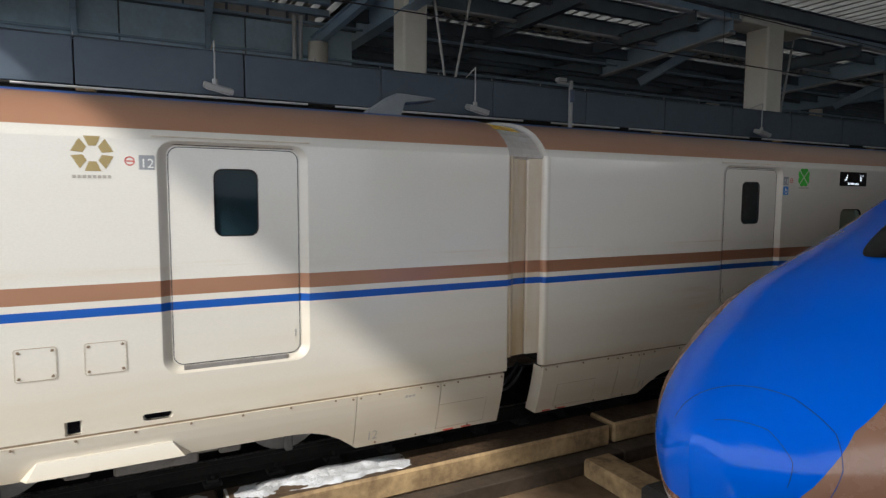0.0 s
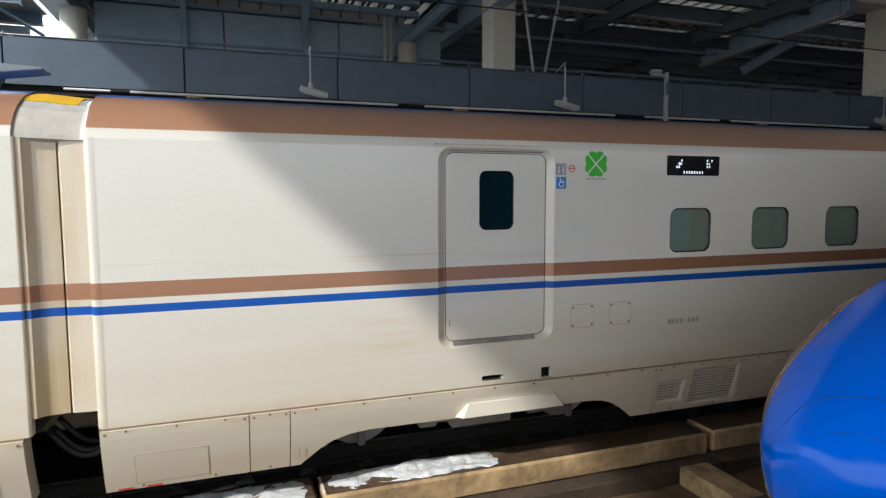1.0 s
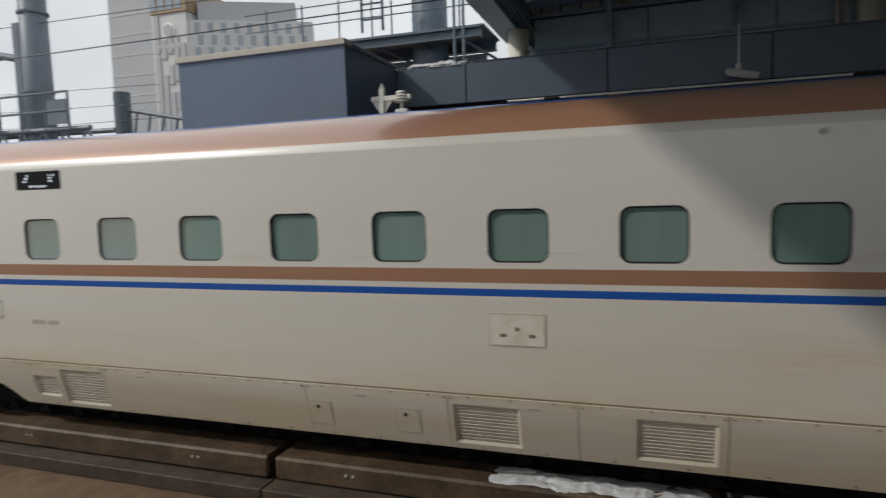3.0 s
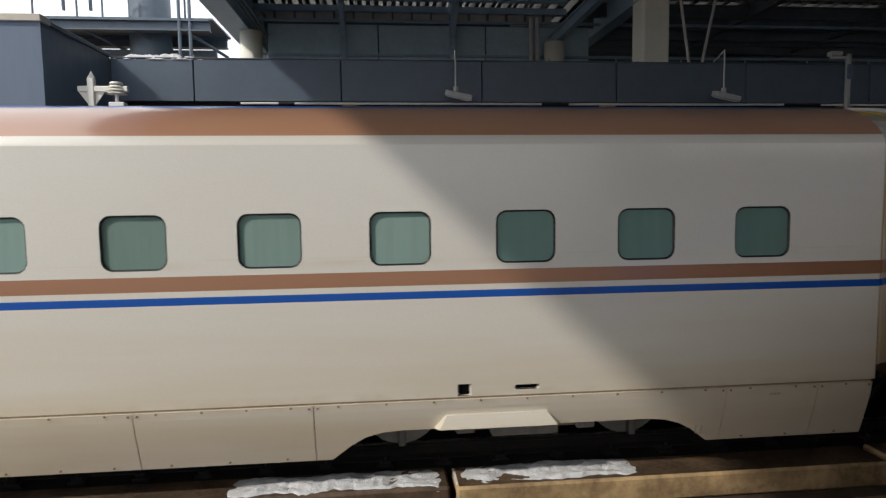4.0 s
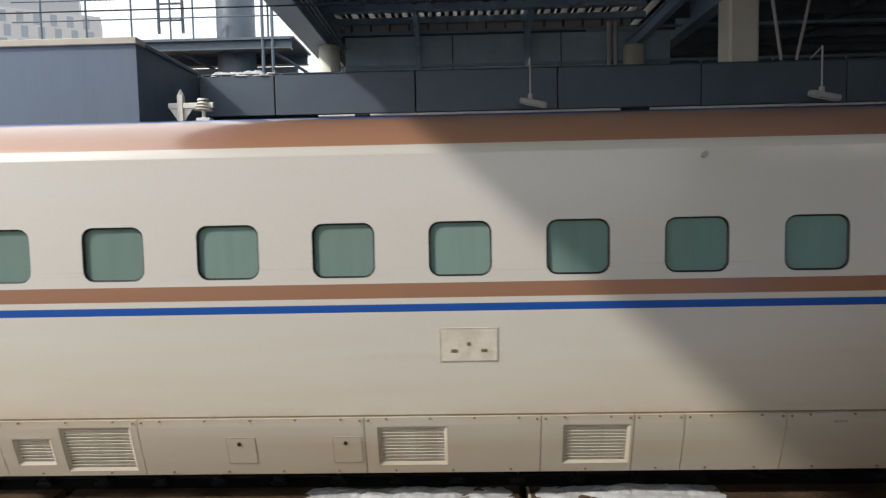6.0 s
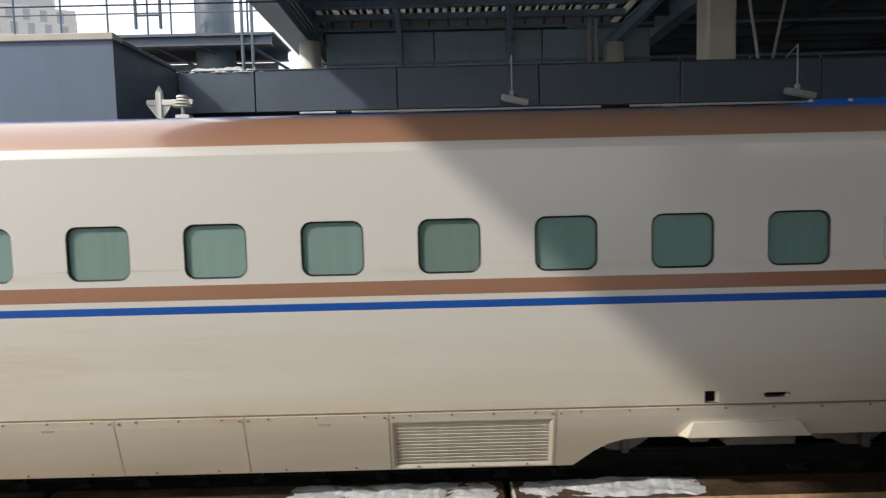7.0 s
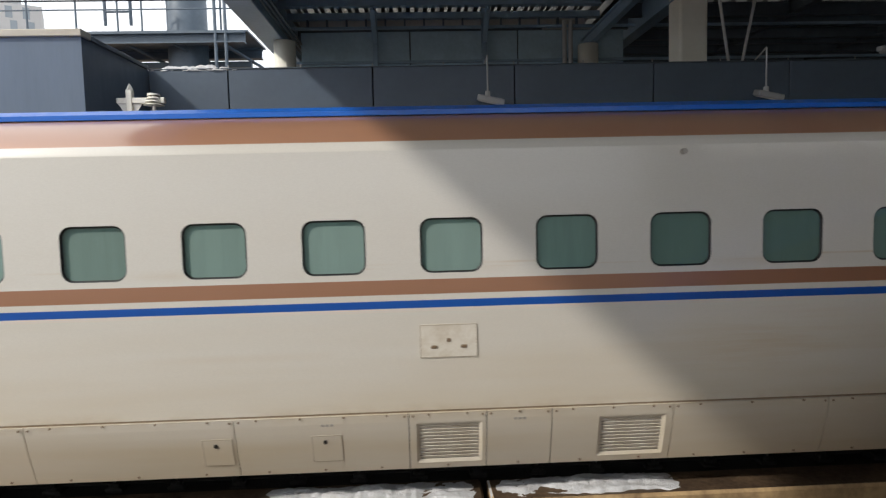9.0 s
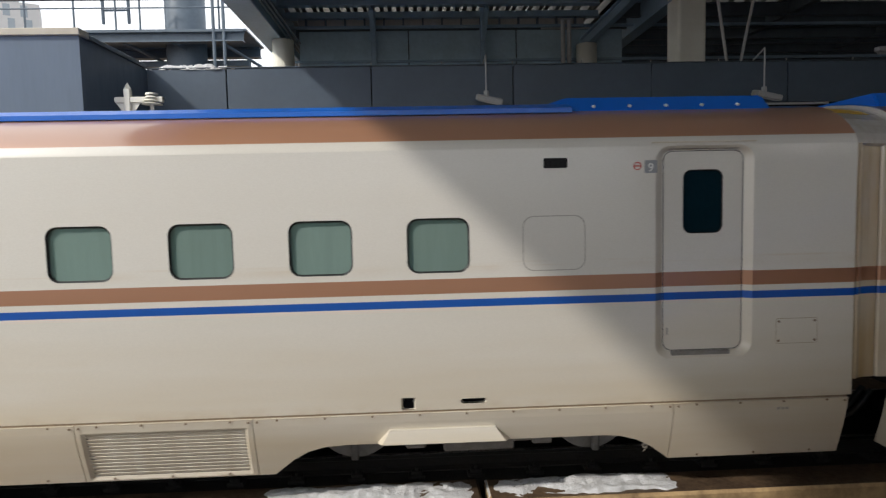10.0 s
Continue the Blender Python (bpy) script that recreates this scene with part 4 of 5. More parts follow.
def track(name, y, label, bed, steel):
    t = thing(name, label, "railway track", kind="structure")
    for s in (-1, 1):
        yc = y + s * 0.7535
        prof = [(-0.0325, 0), (0.0325, 0), (0.0325, -0.035), (0.009, -0.05), (0.009, -0.135), (0.07, -0.16), (0.07, -0.172), (-0.07, -0.172), (-0.07, -0.16), (-0.009, -0.135), (-0.009, -0.05), (-0.0325, -0.035)]
        part("rail", sweep([(yc + a, b) for a, b in prof], -90, 90, closed=True), steel, t, "rust-brown steel rail")
        part("rail_head", box(-90, 90, yc - 0.026, yc + 0.026, 0.0, 0.003), M_RAILTOP, t, "polished running surface")
    slab = plain_mesh("track_slab", box(0.02, 4.9, y - 1.15, y + 1.15, GROUND, -0.22, bevel=0.02), bed)
    for k in range(-10, 10):
        o = new("track_slab", slab)
        o.parent = t
        o.location = (4.95 * k, 0, 0)
    bm = bmesh.new()
    add_box(bm, -0.09, 0.09, -0.16, 0.16, -0.22, -0.172, bevel=0.008)
    for s in (-1, 1):
        add_box(bm, -0.06, 0.06, s * 0.115 - 0.035, s * 0.115 + 0.035, -0.185, -0.135, bevel=0.01)
        add_rod(bm, (0, s * 0.12, -0.15), (0, s * 0.12, -0.10), 0.018, 6)
    # fastenings on a black bed take the same painted shade
    clip = plain_mesh("fastening", bm, M_BLACK if bed is M_BLACK else M_BOGIE)
    for k in range(-32, 32):
        for s in (-1, 1):
            o = new("fastening", clip)
            o.parent = t
            o.location = (0.625 * k, y + s * 0.7535, 0)
    return t


NEAR = 2.53
track("track_near", NEAR, "slab track with rust-brown rails beside the platform", M_LEDGE, M_RAIL)
# far track and bed are coloured black for the shade beneath the train
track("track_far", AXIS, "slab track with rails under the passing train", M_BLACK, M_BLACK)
solid("shaded_bed", box(-60, 60, 6.03, AXIS + 1.6, GROUND, -0.30), M_BLACK, "trackbed under the passing train, painted black for its shade", kind="structure")

# blue-grey pipe on brackets along the near rail
pipe = thing("pipe_run", "blue-grey pipe on short white brackets along the rail", "pipe")
part("pipe", rod((-60, 3.66, -0.11), (1.5, 3.66, -0.11), 0.028, 10), M_FENCEBLUE, pipe)
bracket = bmesh.new()
add_box(bracket, -0.02, 0.02, 3.55, 3.72, -0.155, -0.14, bevel=0.004)
add_box(bracket, -0.022, 0.022, 3.68, 3.71, GROUND, -0.14, bevel=0.004)
bracket = plain_mesh("bracket", bracket, M_ZINC)
for k in range(44):
    o = new("bracket", bracket)
    o.parent = pipe
    o.location = (1.2 - 0.55 * k, 0, 0)
solid("pale_kerb", box(-60, -2.2, 4.0, 4.07, GROUND, -0.44, bevel=0.01), M_PALE, "thin pale kerb line on the trackbed", "kerb", kind="structure")
# cross kerb and block end near the parked train
solid("cross_beam", box(4.55, 4.95, 3.7, 5.29, GROUND, -0.33, bevel=0.03), M_BLOCK, "weathered concrete beam across the trackbed", "beam", kind="structure")
bm = box(-0.55, 0.55, -0.28, 0.28, 0, 0.018, bevel=0.004, m=pose(0, 0, 0, 0, 0, 12))
board = solid("plywood_board", bm, surface("wet_plywood", (0.33, 0.19, 0.07), (0.20, 0.11, 0.04), rough=0.6, scale=3, stretch=(0.4, 3, 1), amount=0.9), "orange-brown plywood board lying on the concrete", "board")
board.location = (-4.15, 4.97, GROUND + 0.004)


def snow_heap(x0, x1, y0, y1, z, seed, height=0.07):
    """A low, crumbling ridge of old snow with a ragged edge and worn gaps."""
    bm = bmesh.new()
    nx, ny = int((x1 - x0) / 0.022), 18
    grid = []
    for i in range(nx + 1):
        row = []
        for j in range(ny + 1):
            x, v = x0 + (x1 - x0) * i / nx, j / ny
            n = noise.noise((x * 2.1 + seed, v * 2.0, seed)) + 0.6 * noise.noise((x * 7 + seed, v * 5, 2.0 + seed)) + 0.45 * noise.noise((x * 21 + seed, v * 13, 5.0))
            taper = min(1.0, 6.0 * i / nx, 6.0 * (1 - i / nx))
            edge = 0.06 * noise.noise((x * 3.3, seed, 0.0)) + 0.035 * noise.noise((x * 13.0, seed, 3.0))
            y = y0 + edge + (y1 - y0 - edge) * v
            h = height * taper * math.sin(math.pi * min(1, v * 1.05 + 0.02)) ** 0.35 * (1.05 + 1.25 * n) if 0 < v < 1 else -0.03
            row.append(bm.verts.new((x, y, z + max(-0.04, h - 0.010))))
        grid.append(row)
    for i in range(nx):
        for j in range(ny):
            bm.faces.new((grid[i][j], grid[i + 1][j], grid[i + 1][j + 1], grid[i][j + 1]))
    return bm


for a, b, s in ((-1.55, 0.60, 3.1), (0.68, 2.60, 8.4)):
    solid("snow_patch", snow_heap(a, b, 5.56, 5.97, -0.114, s, 0.034), M_SNOW, "ragged patch of old snow on the concrete block", "snow", "snow beside the track", kind="stuff", smooth=True)

# ---- the far side: slate parapet, cabin and lamps ----
PARAPET = 12.06
parapet = thing("parapet", "dark slate panelled parapet beyond the train", "wall", kind="structure")
panel = plain_mesh("panel", box(0.012, 2.738, PARAPET, PARAPET + 0.12, 4.53, 5.31, bevel=0.006), M_PANEL)
for k in range(0, 20):
    o = new("panel", panel)
    o.parent = parapet
    o.location = (-3.47 + 2.75 * k, 0, 0)
part("panel", box(-4.95, -3.482, PARAPET, PARAPET + 0.12, 4.53, 5.31, bevel=0.006), M_PANEL, parapet)
part("coping", box(-4.95, 51, PARAPET - 0.015, PARAPET + 0.16, 5.312, 5.335, bevel=0.005), M_DARKSTEEL, parapet, "thin dark coping")
part("backing", box(-4.95, 51, PARAPET + 0.13, PARAPET + 0.2, 4.4, 5.30), M_BLACK, parapet)
part("lower_wall", box(-60, 60, PARAPET + 0.35, PARAPET + 0.6, GROUND, 4.40), M_PANEL, parapet, "plain dark wall under the parapet")
part("white_conduit", rod((-2.6, PARAPET - 0.10, 4.475), (51, PARAPET - 0.10, 4.475), 0.022, 10), M_WHITE, parapet, "white conduit under the panels")
for k in range(11):
    x = -1.9 + 4.4 * k + 0.7 * (k * 7 % 3)
    part("conduit_sleeve", rod((x, PARAPET - 0.10, 4.475), (x + 0.3 + 0.25 * (k % 3), PARAPET - 0.10, 4.475), 0.026, 10), M_BLACK, parapet, "dark sleeve on the conduit")
    part("rust_plate", box(x + 1.2, x + 1.5, PARAPET - 0.14, PARAPET - 0.02, 4.41, 4.45, bevel=0.004), M_BLOCK, parapet, "rust-brown bracket plate")
part("conduit_rail", box(-4.95, 51, PARAPET - 0.16, PARAPET + 0.1, 4.36, 4.40), M_BLACK, parapet)
studs = plain_mesh("stud", rod((0, PARAPET + 0.06, 5.33), (0, PARAPET + 0.06, 5.40), 0.012, 6), M_ZINC)
for k in range(18):
    o = new("stud", studs)
    o.parent = parapet
    o.location = (-2.1 + 2.75 * k, 0, 0)
    o = new("stud", studs)
    o.parent = parapet
    o.location = (-3.47 + 2.75 * k, 0, 0)
# snow lying on the coping's end
solid("snow_patch", snow_heap(-4.9, -3.3, PARAPET - 0.01, PARAPET + 0.5, 5.335, 2.2, 0.06), M_SNOW, "thin snow left on top of the parapet", "snow", kind="stuff", smooth=True)

cabin = thing("cabin", "blue-grey panelled cabin with a pale coping", "cabin")
C0, C1, CY = -8.5, -4.97, 9.75
part("wall", box(C0, C1, CY, PARAPET + 0.2, GROUND, 5.32), M_BOXWALL, cabin, "flat blue-grey metal wall")
part("coping", box(C0 - 0.05, C1 + 0.03, CY - 0.05, CY + 0.25, 5.322, 5.43, bevel=0.01), M_PALE, cabin, "pale roof coping")
part("coping", box(C0 - 0.05, C1 + 0.03, CY + 0.252, PARAPET, 5.322, 5.40, bevel=0.01), M_DARKSTEEL, cabin)

# pantry of small fittings beside the cabin: an insulated bracket
br = thing("wire_bracket", "pale metal bracket with an insulator beside the cabin", "bracket")
BX, BY = -4.45, 10.1
bm = bmesh.new()
add_box(bm, BX - 0.05, BX + 0.05, BY - 0.05, BY + 0.05, GROUND, 4.58, bevel=0.012)
add_rod(bm, (BX, BY, 4.58), (BX, BY, 4.68), 0.06, 4, 0.005)
part("post", bm, M_COLUMN, br, "pale square post")
for d in (-1, 1):
    gusset = bmesh.new()
    add_plate(gusset, [(BX + d * 0.052, 4.16), (BX + d * 0.052, 4.36), (BX + d * 0.19, 4.36)], (), BY - 0.01, 0.02)
    part("gusset", gusset, M_COLUMN, br, "pale triangular gusset")
part("cross_arm", box(BX - 0.2, BX + 0.55, BY - 0.04, BY + 0.04, 4.36, 4.45, bevel=0.01), M_COLUMN, br)
bm = bmesh.new()
for i in range(4):
    add_rod(bm, (BX + 0.37, BY, 4.33 + 0.05 * i), (BX + 0.37, BY, 4.36 + 0.05 * i), 0.16 - 0.02 * i, 14, 0.09)
add_rod(bm, (BX + 0.37, BY, 4.1), (BX + 0.37, BY, 4.35), 0.03, 8)
part("insulator", bm, M_COLUMN, br, "ribbed pale insulator", smooth=False)
part("terminal_box", box(BX + 0.27, BX + 0.5, BY - 0.08, BY + 0.08, 4.08, 4.20, bevel=0.01), M_WHITE, br)


def spot_lamp(x, tall, far=0.35):
    """A grey floodlight hung from a bent stem over the parapet."""
    t = thing("floodlight", "grey floodlight on a bent stem at the parapet", "lamp", "floodlights")
    y = PARAPET - far
    part("stem", rod((x, y, 4.72), (x, y, tall), 0.016, 8), M_ZINC, t)
    part("arm", rod((x, y, tall), (x - 0.36 * (tall > 5.5), PARAPET + 0.05, 5.36), 0.016, 8), M_ZINC, t)
    part("joint", rod((x, y, 4.66), (x, y, 4.76), 0.05, 10), M_ZINC, t)
    part("housing", box(-0.27, 0.24, -0.13, 0.13, -0.06, 0.055, bevel=0.02, m=pose(x + 0.07, y, 4.60, 12, 12, 0)), M_ZINC, t, "grey ribbed lamp housing")
    part("lamp_glass", box(-0.22, 0.19, -0.11, 0.11, -0.068, -0.058, m=pose(x + 0.07, y, 4.60, 12, 12, 0)), M_WHITE, t)


spot_lamp(1.46, 5.42)
spot_lamp(6.85, 5.50)
spot_lamp(16.6, 5.45)
post = thing("camera_post", "small grey post carrying a camera arm on the parapet", "post")
part("post", box(9.48, 9.56, 11.7, 11.78, GROUND, 5.46, bevel=0.008), M_ZINC, post)
part("arm", box(9.12, 9.48, 11.71, 11.77, 5.36, 5.41, bevel=0.006), M_ZINC, post)
part("camera_case", box(9.10, 9.34, 11.66, 11.82, 5.41, 5.50, bevel=0.012), M_ZINC, post, "pale camera case")
part("cable_box", box(9.46, 9.58, 11.66, 11.70, 4.95, 5.25, bevel=0.01), M_FENCEBLUE, post)

# ---- the hall roof ----
EDGE = -3.75
hall = thing("hall_roof", "steel hall roof with corrugated sheets on dark girders", "roof", kind="structure")


def corrugated(y0, y1, z):
    """Roof sheet with ribs that run across the tracks."""
    bm = bmesh.new()
    prev = None
    for i in range(435):
        x = EDGE + 0.1 + i * 0.115
        row = [bm.verts.new((x, y, z + (0.11 if i % 4 in (1, 2) else 0.0))) for y in (y0, y1)]
        if prev:
            bm.faces.new((prev[0], row[0], row[1], prev[1]))
        prev = row
    bmesh.ops.solidify(bm, geom=list(bm.faces), thickness=0.01)
    return bm


part("roof_sheet", corrugated(-11.0, 16.5, 8.32), M_SHEET, hall, "pale corrugated roof sheet")
part("roof_sheet", corrugated(16.1, 34.0, 7.93), M_SHEET, hall, "pale corrugated roof sheet at the back")
part("roof_step", box(EDGE + 0.1, 46, 16.44, 16.48, 7.95, 8.44), M_DARKSTEEL, hall, "dark upright sheet between the two roof levels")
for x0, x1, y, top, h in ((EDGE + 0.4, 5.0, 16.2, 8.30, 0.53), (EDGE + 0.4, 5.3, 17.25, 7.925, 0.17)):
    bm = bmesh.new()
    add_box(bm, x0, x1, y - 0.012, y + 0.012, top - h, top)
    add_box(bm, x0, x1, y - 0.11, y + 0.11, top - h - 0.02, top - h)
    part("wall_beam", bm, M_STEEL, hall, "blue-grey flanged beam along the back wall")
part("edge_beam", box(EDGE + 0.1, EDGE + 0.42, 10.52, 34, 7.0, 8.42, bevel=0.02), M_STEEL, hall, "deep blue-grey edge girder")
# unseen near stretch, offset to place the roof's shadow edge on the train
part("edge_beam", box(EDGE - 0.2, EDGE + 0.16, -11, 10.5, 7.0, 8.42, bevel=0.02), M_STEEL, hall, "deep blue-grey edge girder")
# flange colour, paler than the girder above it
M_EDGE = surface("pale_edge", (0.48, 0.64, 0.82), (0.38, 0.52, 0.67), rough=0.5, scale=2.0, amount=0.6)
part("edge_flange", box(EDGE - 0.08, EDGE + 0.5, 10.52, 34, 6.95, 7.0, bevel=0.01), M_EDGE, hall, "pale underside of the edge girder")
# its unseen flange is widened for the same shadow edge
part("edge_flange", box(EDGE - 0.38, EDGE + 0.36, -11, 10.5, 6.95, 7.0, bevel=0.01), M_EDGE, hall, "pale underside of the edge girder")
for d in (0.58, 0.68, 0.78):
    part("conduit", rod((EDGE + d, -11, 7.12), (EDGE + d, 34, 7.12), 0.03, 8), M_DARKSTEEL, hall, "conduit along the edge girder")


def i_beam(bm, a, b, w, h, t=0.03):
    """A flanged beam between two points, level or sloping."""
    a, b = Vector(a), Vector(b)
    d = (b - a)
    side = d.cross(Vector((0, 0, 1))).normalized()
    up = side.cross(d).normalized()
    for s0, s1, u0, u1 in ((-w / 2, w / 2, -t, 0), (-t / 2, t / 2, -h + t, -t), (-w / 2, w / 2, -h, -h + t)):
        vs = [bm.verts.new(p + side * s + up * u) for p in (a, b) for s, u in ((s0, u0), (s1, u0), (s1, u1), (s0, u1))]
        for f in ((0, 1, 2, 3), (7, 6, 5, 4), (0, 4, 5, 1), (1, 5, 6, 2), (2, 6, 7, 3), (3, 7, 4, 0)):
            bm.faces.new([vs[i] for i in f])


# purlins along the tracks
for y in (-6, -3, 0, 3, 6, 9, 11.7, 13.7, 15.4, 18.8, 20.6, 22.4, 24.5, 26.5, 29, 31):
    bm = bmesh.new()
    top = 8.31 if y < 16 else 7.92
    i_beam(bm, (EDGE + 0.15, y, top), (46, y, top), 0.18, 0.42, 0.02)
    part("purlin", bm, M_DARKSTEEL, hall, "dark steel purlin")
# extra purlins added to hide the pale sheet and darken the shaded depth
for y in (16.7, 17.8, 19.7, 21.5, 23.4):
    bm = bmesh.new()
    i_beam(bm, (5.5, y, 7.92), (46, y, 7.92), 0.14, 0.36, 0.02)
    part("purlin", bm, M_DARKSTEEL, hall, "dark steel purlin")
# cross girders from the columns, with haunches
for x in (6.3, 30.9):
    bm = bmesh.new()
    i_beam(bm, (x, -11, 7.98), (x, 34, 7.98), 0.36, 0.75, 0.035)
    part("cross_girder", bm, M_STEEL, hall, "deep blue-grey cross girder")
for x in (10.4, 14.5, 22.7, 26.8):
    bm = bmesh.new()
    i_beam(bm, (x, 12.4, 8.0), (x, 34, 8.0), 0.2, 0.42, 0.025)
    part("rafter", bm, M_DARKSTEEL, hall, "dark steel rafter")
# sloping brackets to the back columns
for x in (4.8, 17.1, 29.4):
    bm = bmesh.new()
    i_beam(bm, (x, 17.2, 7.1), (x + 1.05, 15.6, 8.1), 0.22, 0.30, 0.03)
    part("bracket_beam", bm, M_STEEL, hall, "sloping blue-grey bracket beam")
def lower_flange(a, b, w):
    """A flange plate under a beam, paler than the beam."""
    bm = bmesh.new()
    i_beam(bm, a, b, w, 0.05, 0.02)
    part("lower_flange", bm, M_ZINC, hall, "pale lower flange")


for x, a, b in ((16.1, (12.45, 8.2), (18.0, 7.87)), (26.0, (13.3, 8.2), (17.4, 7.98)), (37.0, (13.3, 8.2), (17.4, 7.98))):
    bm = bmesh.new()
    i_beam(bm, (x, *a), (x, *b), 0.26, 0.6, 0.03)
    part("sloping_beam", bm, M_STEEL, hall, "long blue-grey sloping beam")
    lower_flange((x, a[0], a[1] - 0.605), (x, b[0], b[1] - 0.605), 0.28)
bm = bmesh.new()
i_beam(bm, (7.0, 12.55, 8.3), (46, 12.55, 8.3), 0.18, 0.3, 0.02)
part("eaves_beam", bm, M_STEEL, hall, "blue-grey beam along the parapet")
lower_flange((7.0, 12.55, 7.995), (46, 12.55, 7.995), 0.2)
for y in (15.4, 18.8, 22.4):
    lower_flange((4.0, y, 7.885), (46, y, 7.885), 0.2)


def column(x, y, r=0.45, top=8.0):
    bm = bmesh.new()
    prof = [(x + a, y + b) for a, b in round_rect(-r, r, -r, r, 0.07, 5)]
    a = [bm.verts.new((p, q, GROUND)) for p, q in prof]
    b = [bm.verts.new((p, q, top)) for p, q in prof]
    n = len(a)
    for i in range(n):
        bm.faces.new((a[i], a[(i + 1) % n], b[(i + 1) % n], b[i]))
    bm.faces.new(b)
    return solid("column", bm, M_COLUMN, "cream painted square column with rounded edges", "column", "hall columns")


column(6.47, 14.3, 0.33)
column(18.1, 12.8, 0.395)
column(31.2, 13.6)
solid("column_head", box(16.5, 19.9, 12.42, 13.3, 7.94, 8.3, bevel=0.03), M_COLUMN, "boxed cream column head", "column head")
for x, y in ((-3.25, 16.4), (4.92, 17.1), (16.6, 20.0), (23.5, 19.0), (29.5, 18.0), (9.5, 22.0)):
    c = new("short_column", plain_mesh("short_column", rod((x, y, GROUND), (x, y, 6.95), 0.28, 20), M_COLUMN, True))
    tagged(c, "round pale column beyond the parapet", "column", "round columns")

# hanging rods in V shape
for x, y in ((7.25, 13.7), (20.2, 13.7), (27.2, 13.7), (33.2, 13.7)):
    v = thing("hanger", "pair of pale steel rods in a V", "rod", "roof hangers")
    part("rod", rod((x - 0.05, y, 5.3), (x - 0.52, y, 8.2), 0.035, 8), M_ZINC, v)
    part("rod", rod((x + 0.12, y, 5.3), (x + 0.72, y, 8.2), 0.035, 8), M_ZINC, v)

# panelled wall at the back of the hall
WALL = 17.3
back = thing("wall_back", "grey panelled wall with steel rails at the back", "wall", kind="structure")
panel = plain_mesh("panel", box(0.02, 2.98, WALL, WALL + 0.08, 5.0, 7.42, bevel=0.01), M_WALL)
for k in range(3):
    o = new("panel", panel)
    o.parent = back
    o.location = (-3.0 + 3.0 * k, 0, 0)
part("base", box(-3.2, 6.2, WALL + 0.1, WALL + 0.2, GROUND, 5.6), M_WALL, back)
for z in (6.55, 7.47):
    part("rail", box(-3.2, 46, WALL - 0.12, WALL - 0.02, z, z + 0.07, bevel=0.01), M_STEEL, back, "blue-grey steel rail")
for x in (-0.95, 2.05):
    part("post", box(x - 0.07, x + 0.07, WALL - 0.14, WALL - 0.01, 5.0, 8.0, bevel=0.01), M_STEEL, back, "blue-grey steel post")
    bm = bmesh.new()
    i_beam(bm, (x, WALL - 0.1, 7.2), (x, WALL - 1.05, 7.78), 0.12, 0.16, 0.02)
    part("knee_brace", bm, M_STEEL, back)
# solid pale strip drawn in place of light through a gap
part("light_gap", box(-3.0, 4.9, WALL + 0.02, WALL + 0.05, 7.54, 7.75), M_SHEET, back, "narrow pale strip standing for light under the roof")
for k in range(15):
    part("clip", box(-2.8 + 0.53 * k, -2.75 + 0.53 * k, WALL - 0.1, WALL + 0.01, 7.52, 7.76), M_DARKSTEEL, back)
for x in (4.25, 4.42):
    part("downpipe", rod((x, WALL - 0.25, 5.0), (x, WALL - 0.25, 7.6), 0.06, 10), M_ZINC, back, "grey downpipe")
solid("wall_rear", box(-3.2, 60, 33.5, 33.8, GROUND, 8.4), M_PANEL, "plain dark wall closing the hall", kind="structure")
solid("wall_side", box(47.0, 47.3, -11, 33.4, GROUND, 8.4), M_PANEL, "plain dark wall closing the hall's end", kind="structure")
rnd = random.Random(4)
for k in range(26):
    x, w = 5.6 + k * 1.5, 0.4 + rnd.random() * 0.7
    solid("duct_box", box(x, x + w, 19.5 + rnd.random() * 4, 24.5, GROUND, 5.6 + rnd.random() * 1.6, bevel=0.03), M_DARKSTEEL, "dark equipment box in the depth of the hall", "equipment", "hall equipment")
# unseen wall, added so that the shaded side gets less skylight
solid("light_block_wall", box(7.5, 46.9, -9.3, -9.0, GROUND, 8.3), M_PANEL, "unseen dark wall added behind the platform to cut skylight", kind="structure")

# tube lights over the platform, mirrored in the train's side
M_TUBE = lamp_glow("tube_light", (1.0, 0.98, 0.94), 14.0)
tube_light = thing("platform_light", "lit white tube light hung over the platform", "lamp", "platform lights", at=(6.3, -2.0, 3.78))
part("housing", box(0, 1.15, -0.09, 0.09, 0.03, 0.11, bevel=0.015), M_ZINC, tube_light)
part("tube", rod((0.02, 0, 0), (1.13, 0, 0), 0.035, 12), M_TUBE, tube_light, "glowing tube")
for u in (0.2, 0.95):
    part("hanger", rod((u, 0, 0.1), (u, 0, 4.62), 0.012, 6), M_ZINC, tube_light)
for k in range(1, 14):
    copy_thing(tube_light, pose(6.3 + 1.62 * k, -2.0, 3.78))

# ---- the parked train's nose ----
M_NOSEBLUE = surface("gloss_blue", (0.001, 0.145, 0.86), (0.001, 0.13, 0.80), rough=0.16, scale=0.12, amount=0.3)
M_NOSEBLUE.node_tree.nodes["Principled BSDF"].inputs["Specular IOR Level"].default_value = 0.3
M_NOSECOPPER = surface("gloss_copper", (0.36, 0.19, 0.12), (0.32, 0.165, 0.10), rough=0.25, scale=1.5, amount=0.5, coat=0.4)
M_NOSEWHITE = surface("gloss_ivory", (0.70, 0.69, 0.66), rough=0.25, scale=1.5, amount=0.3, coat=0.4)
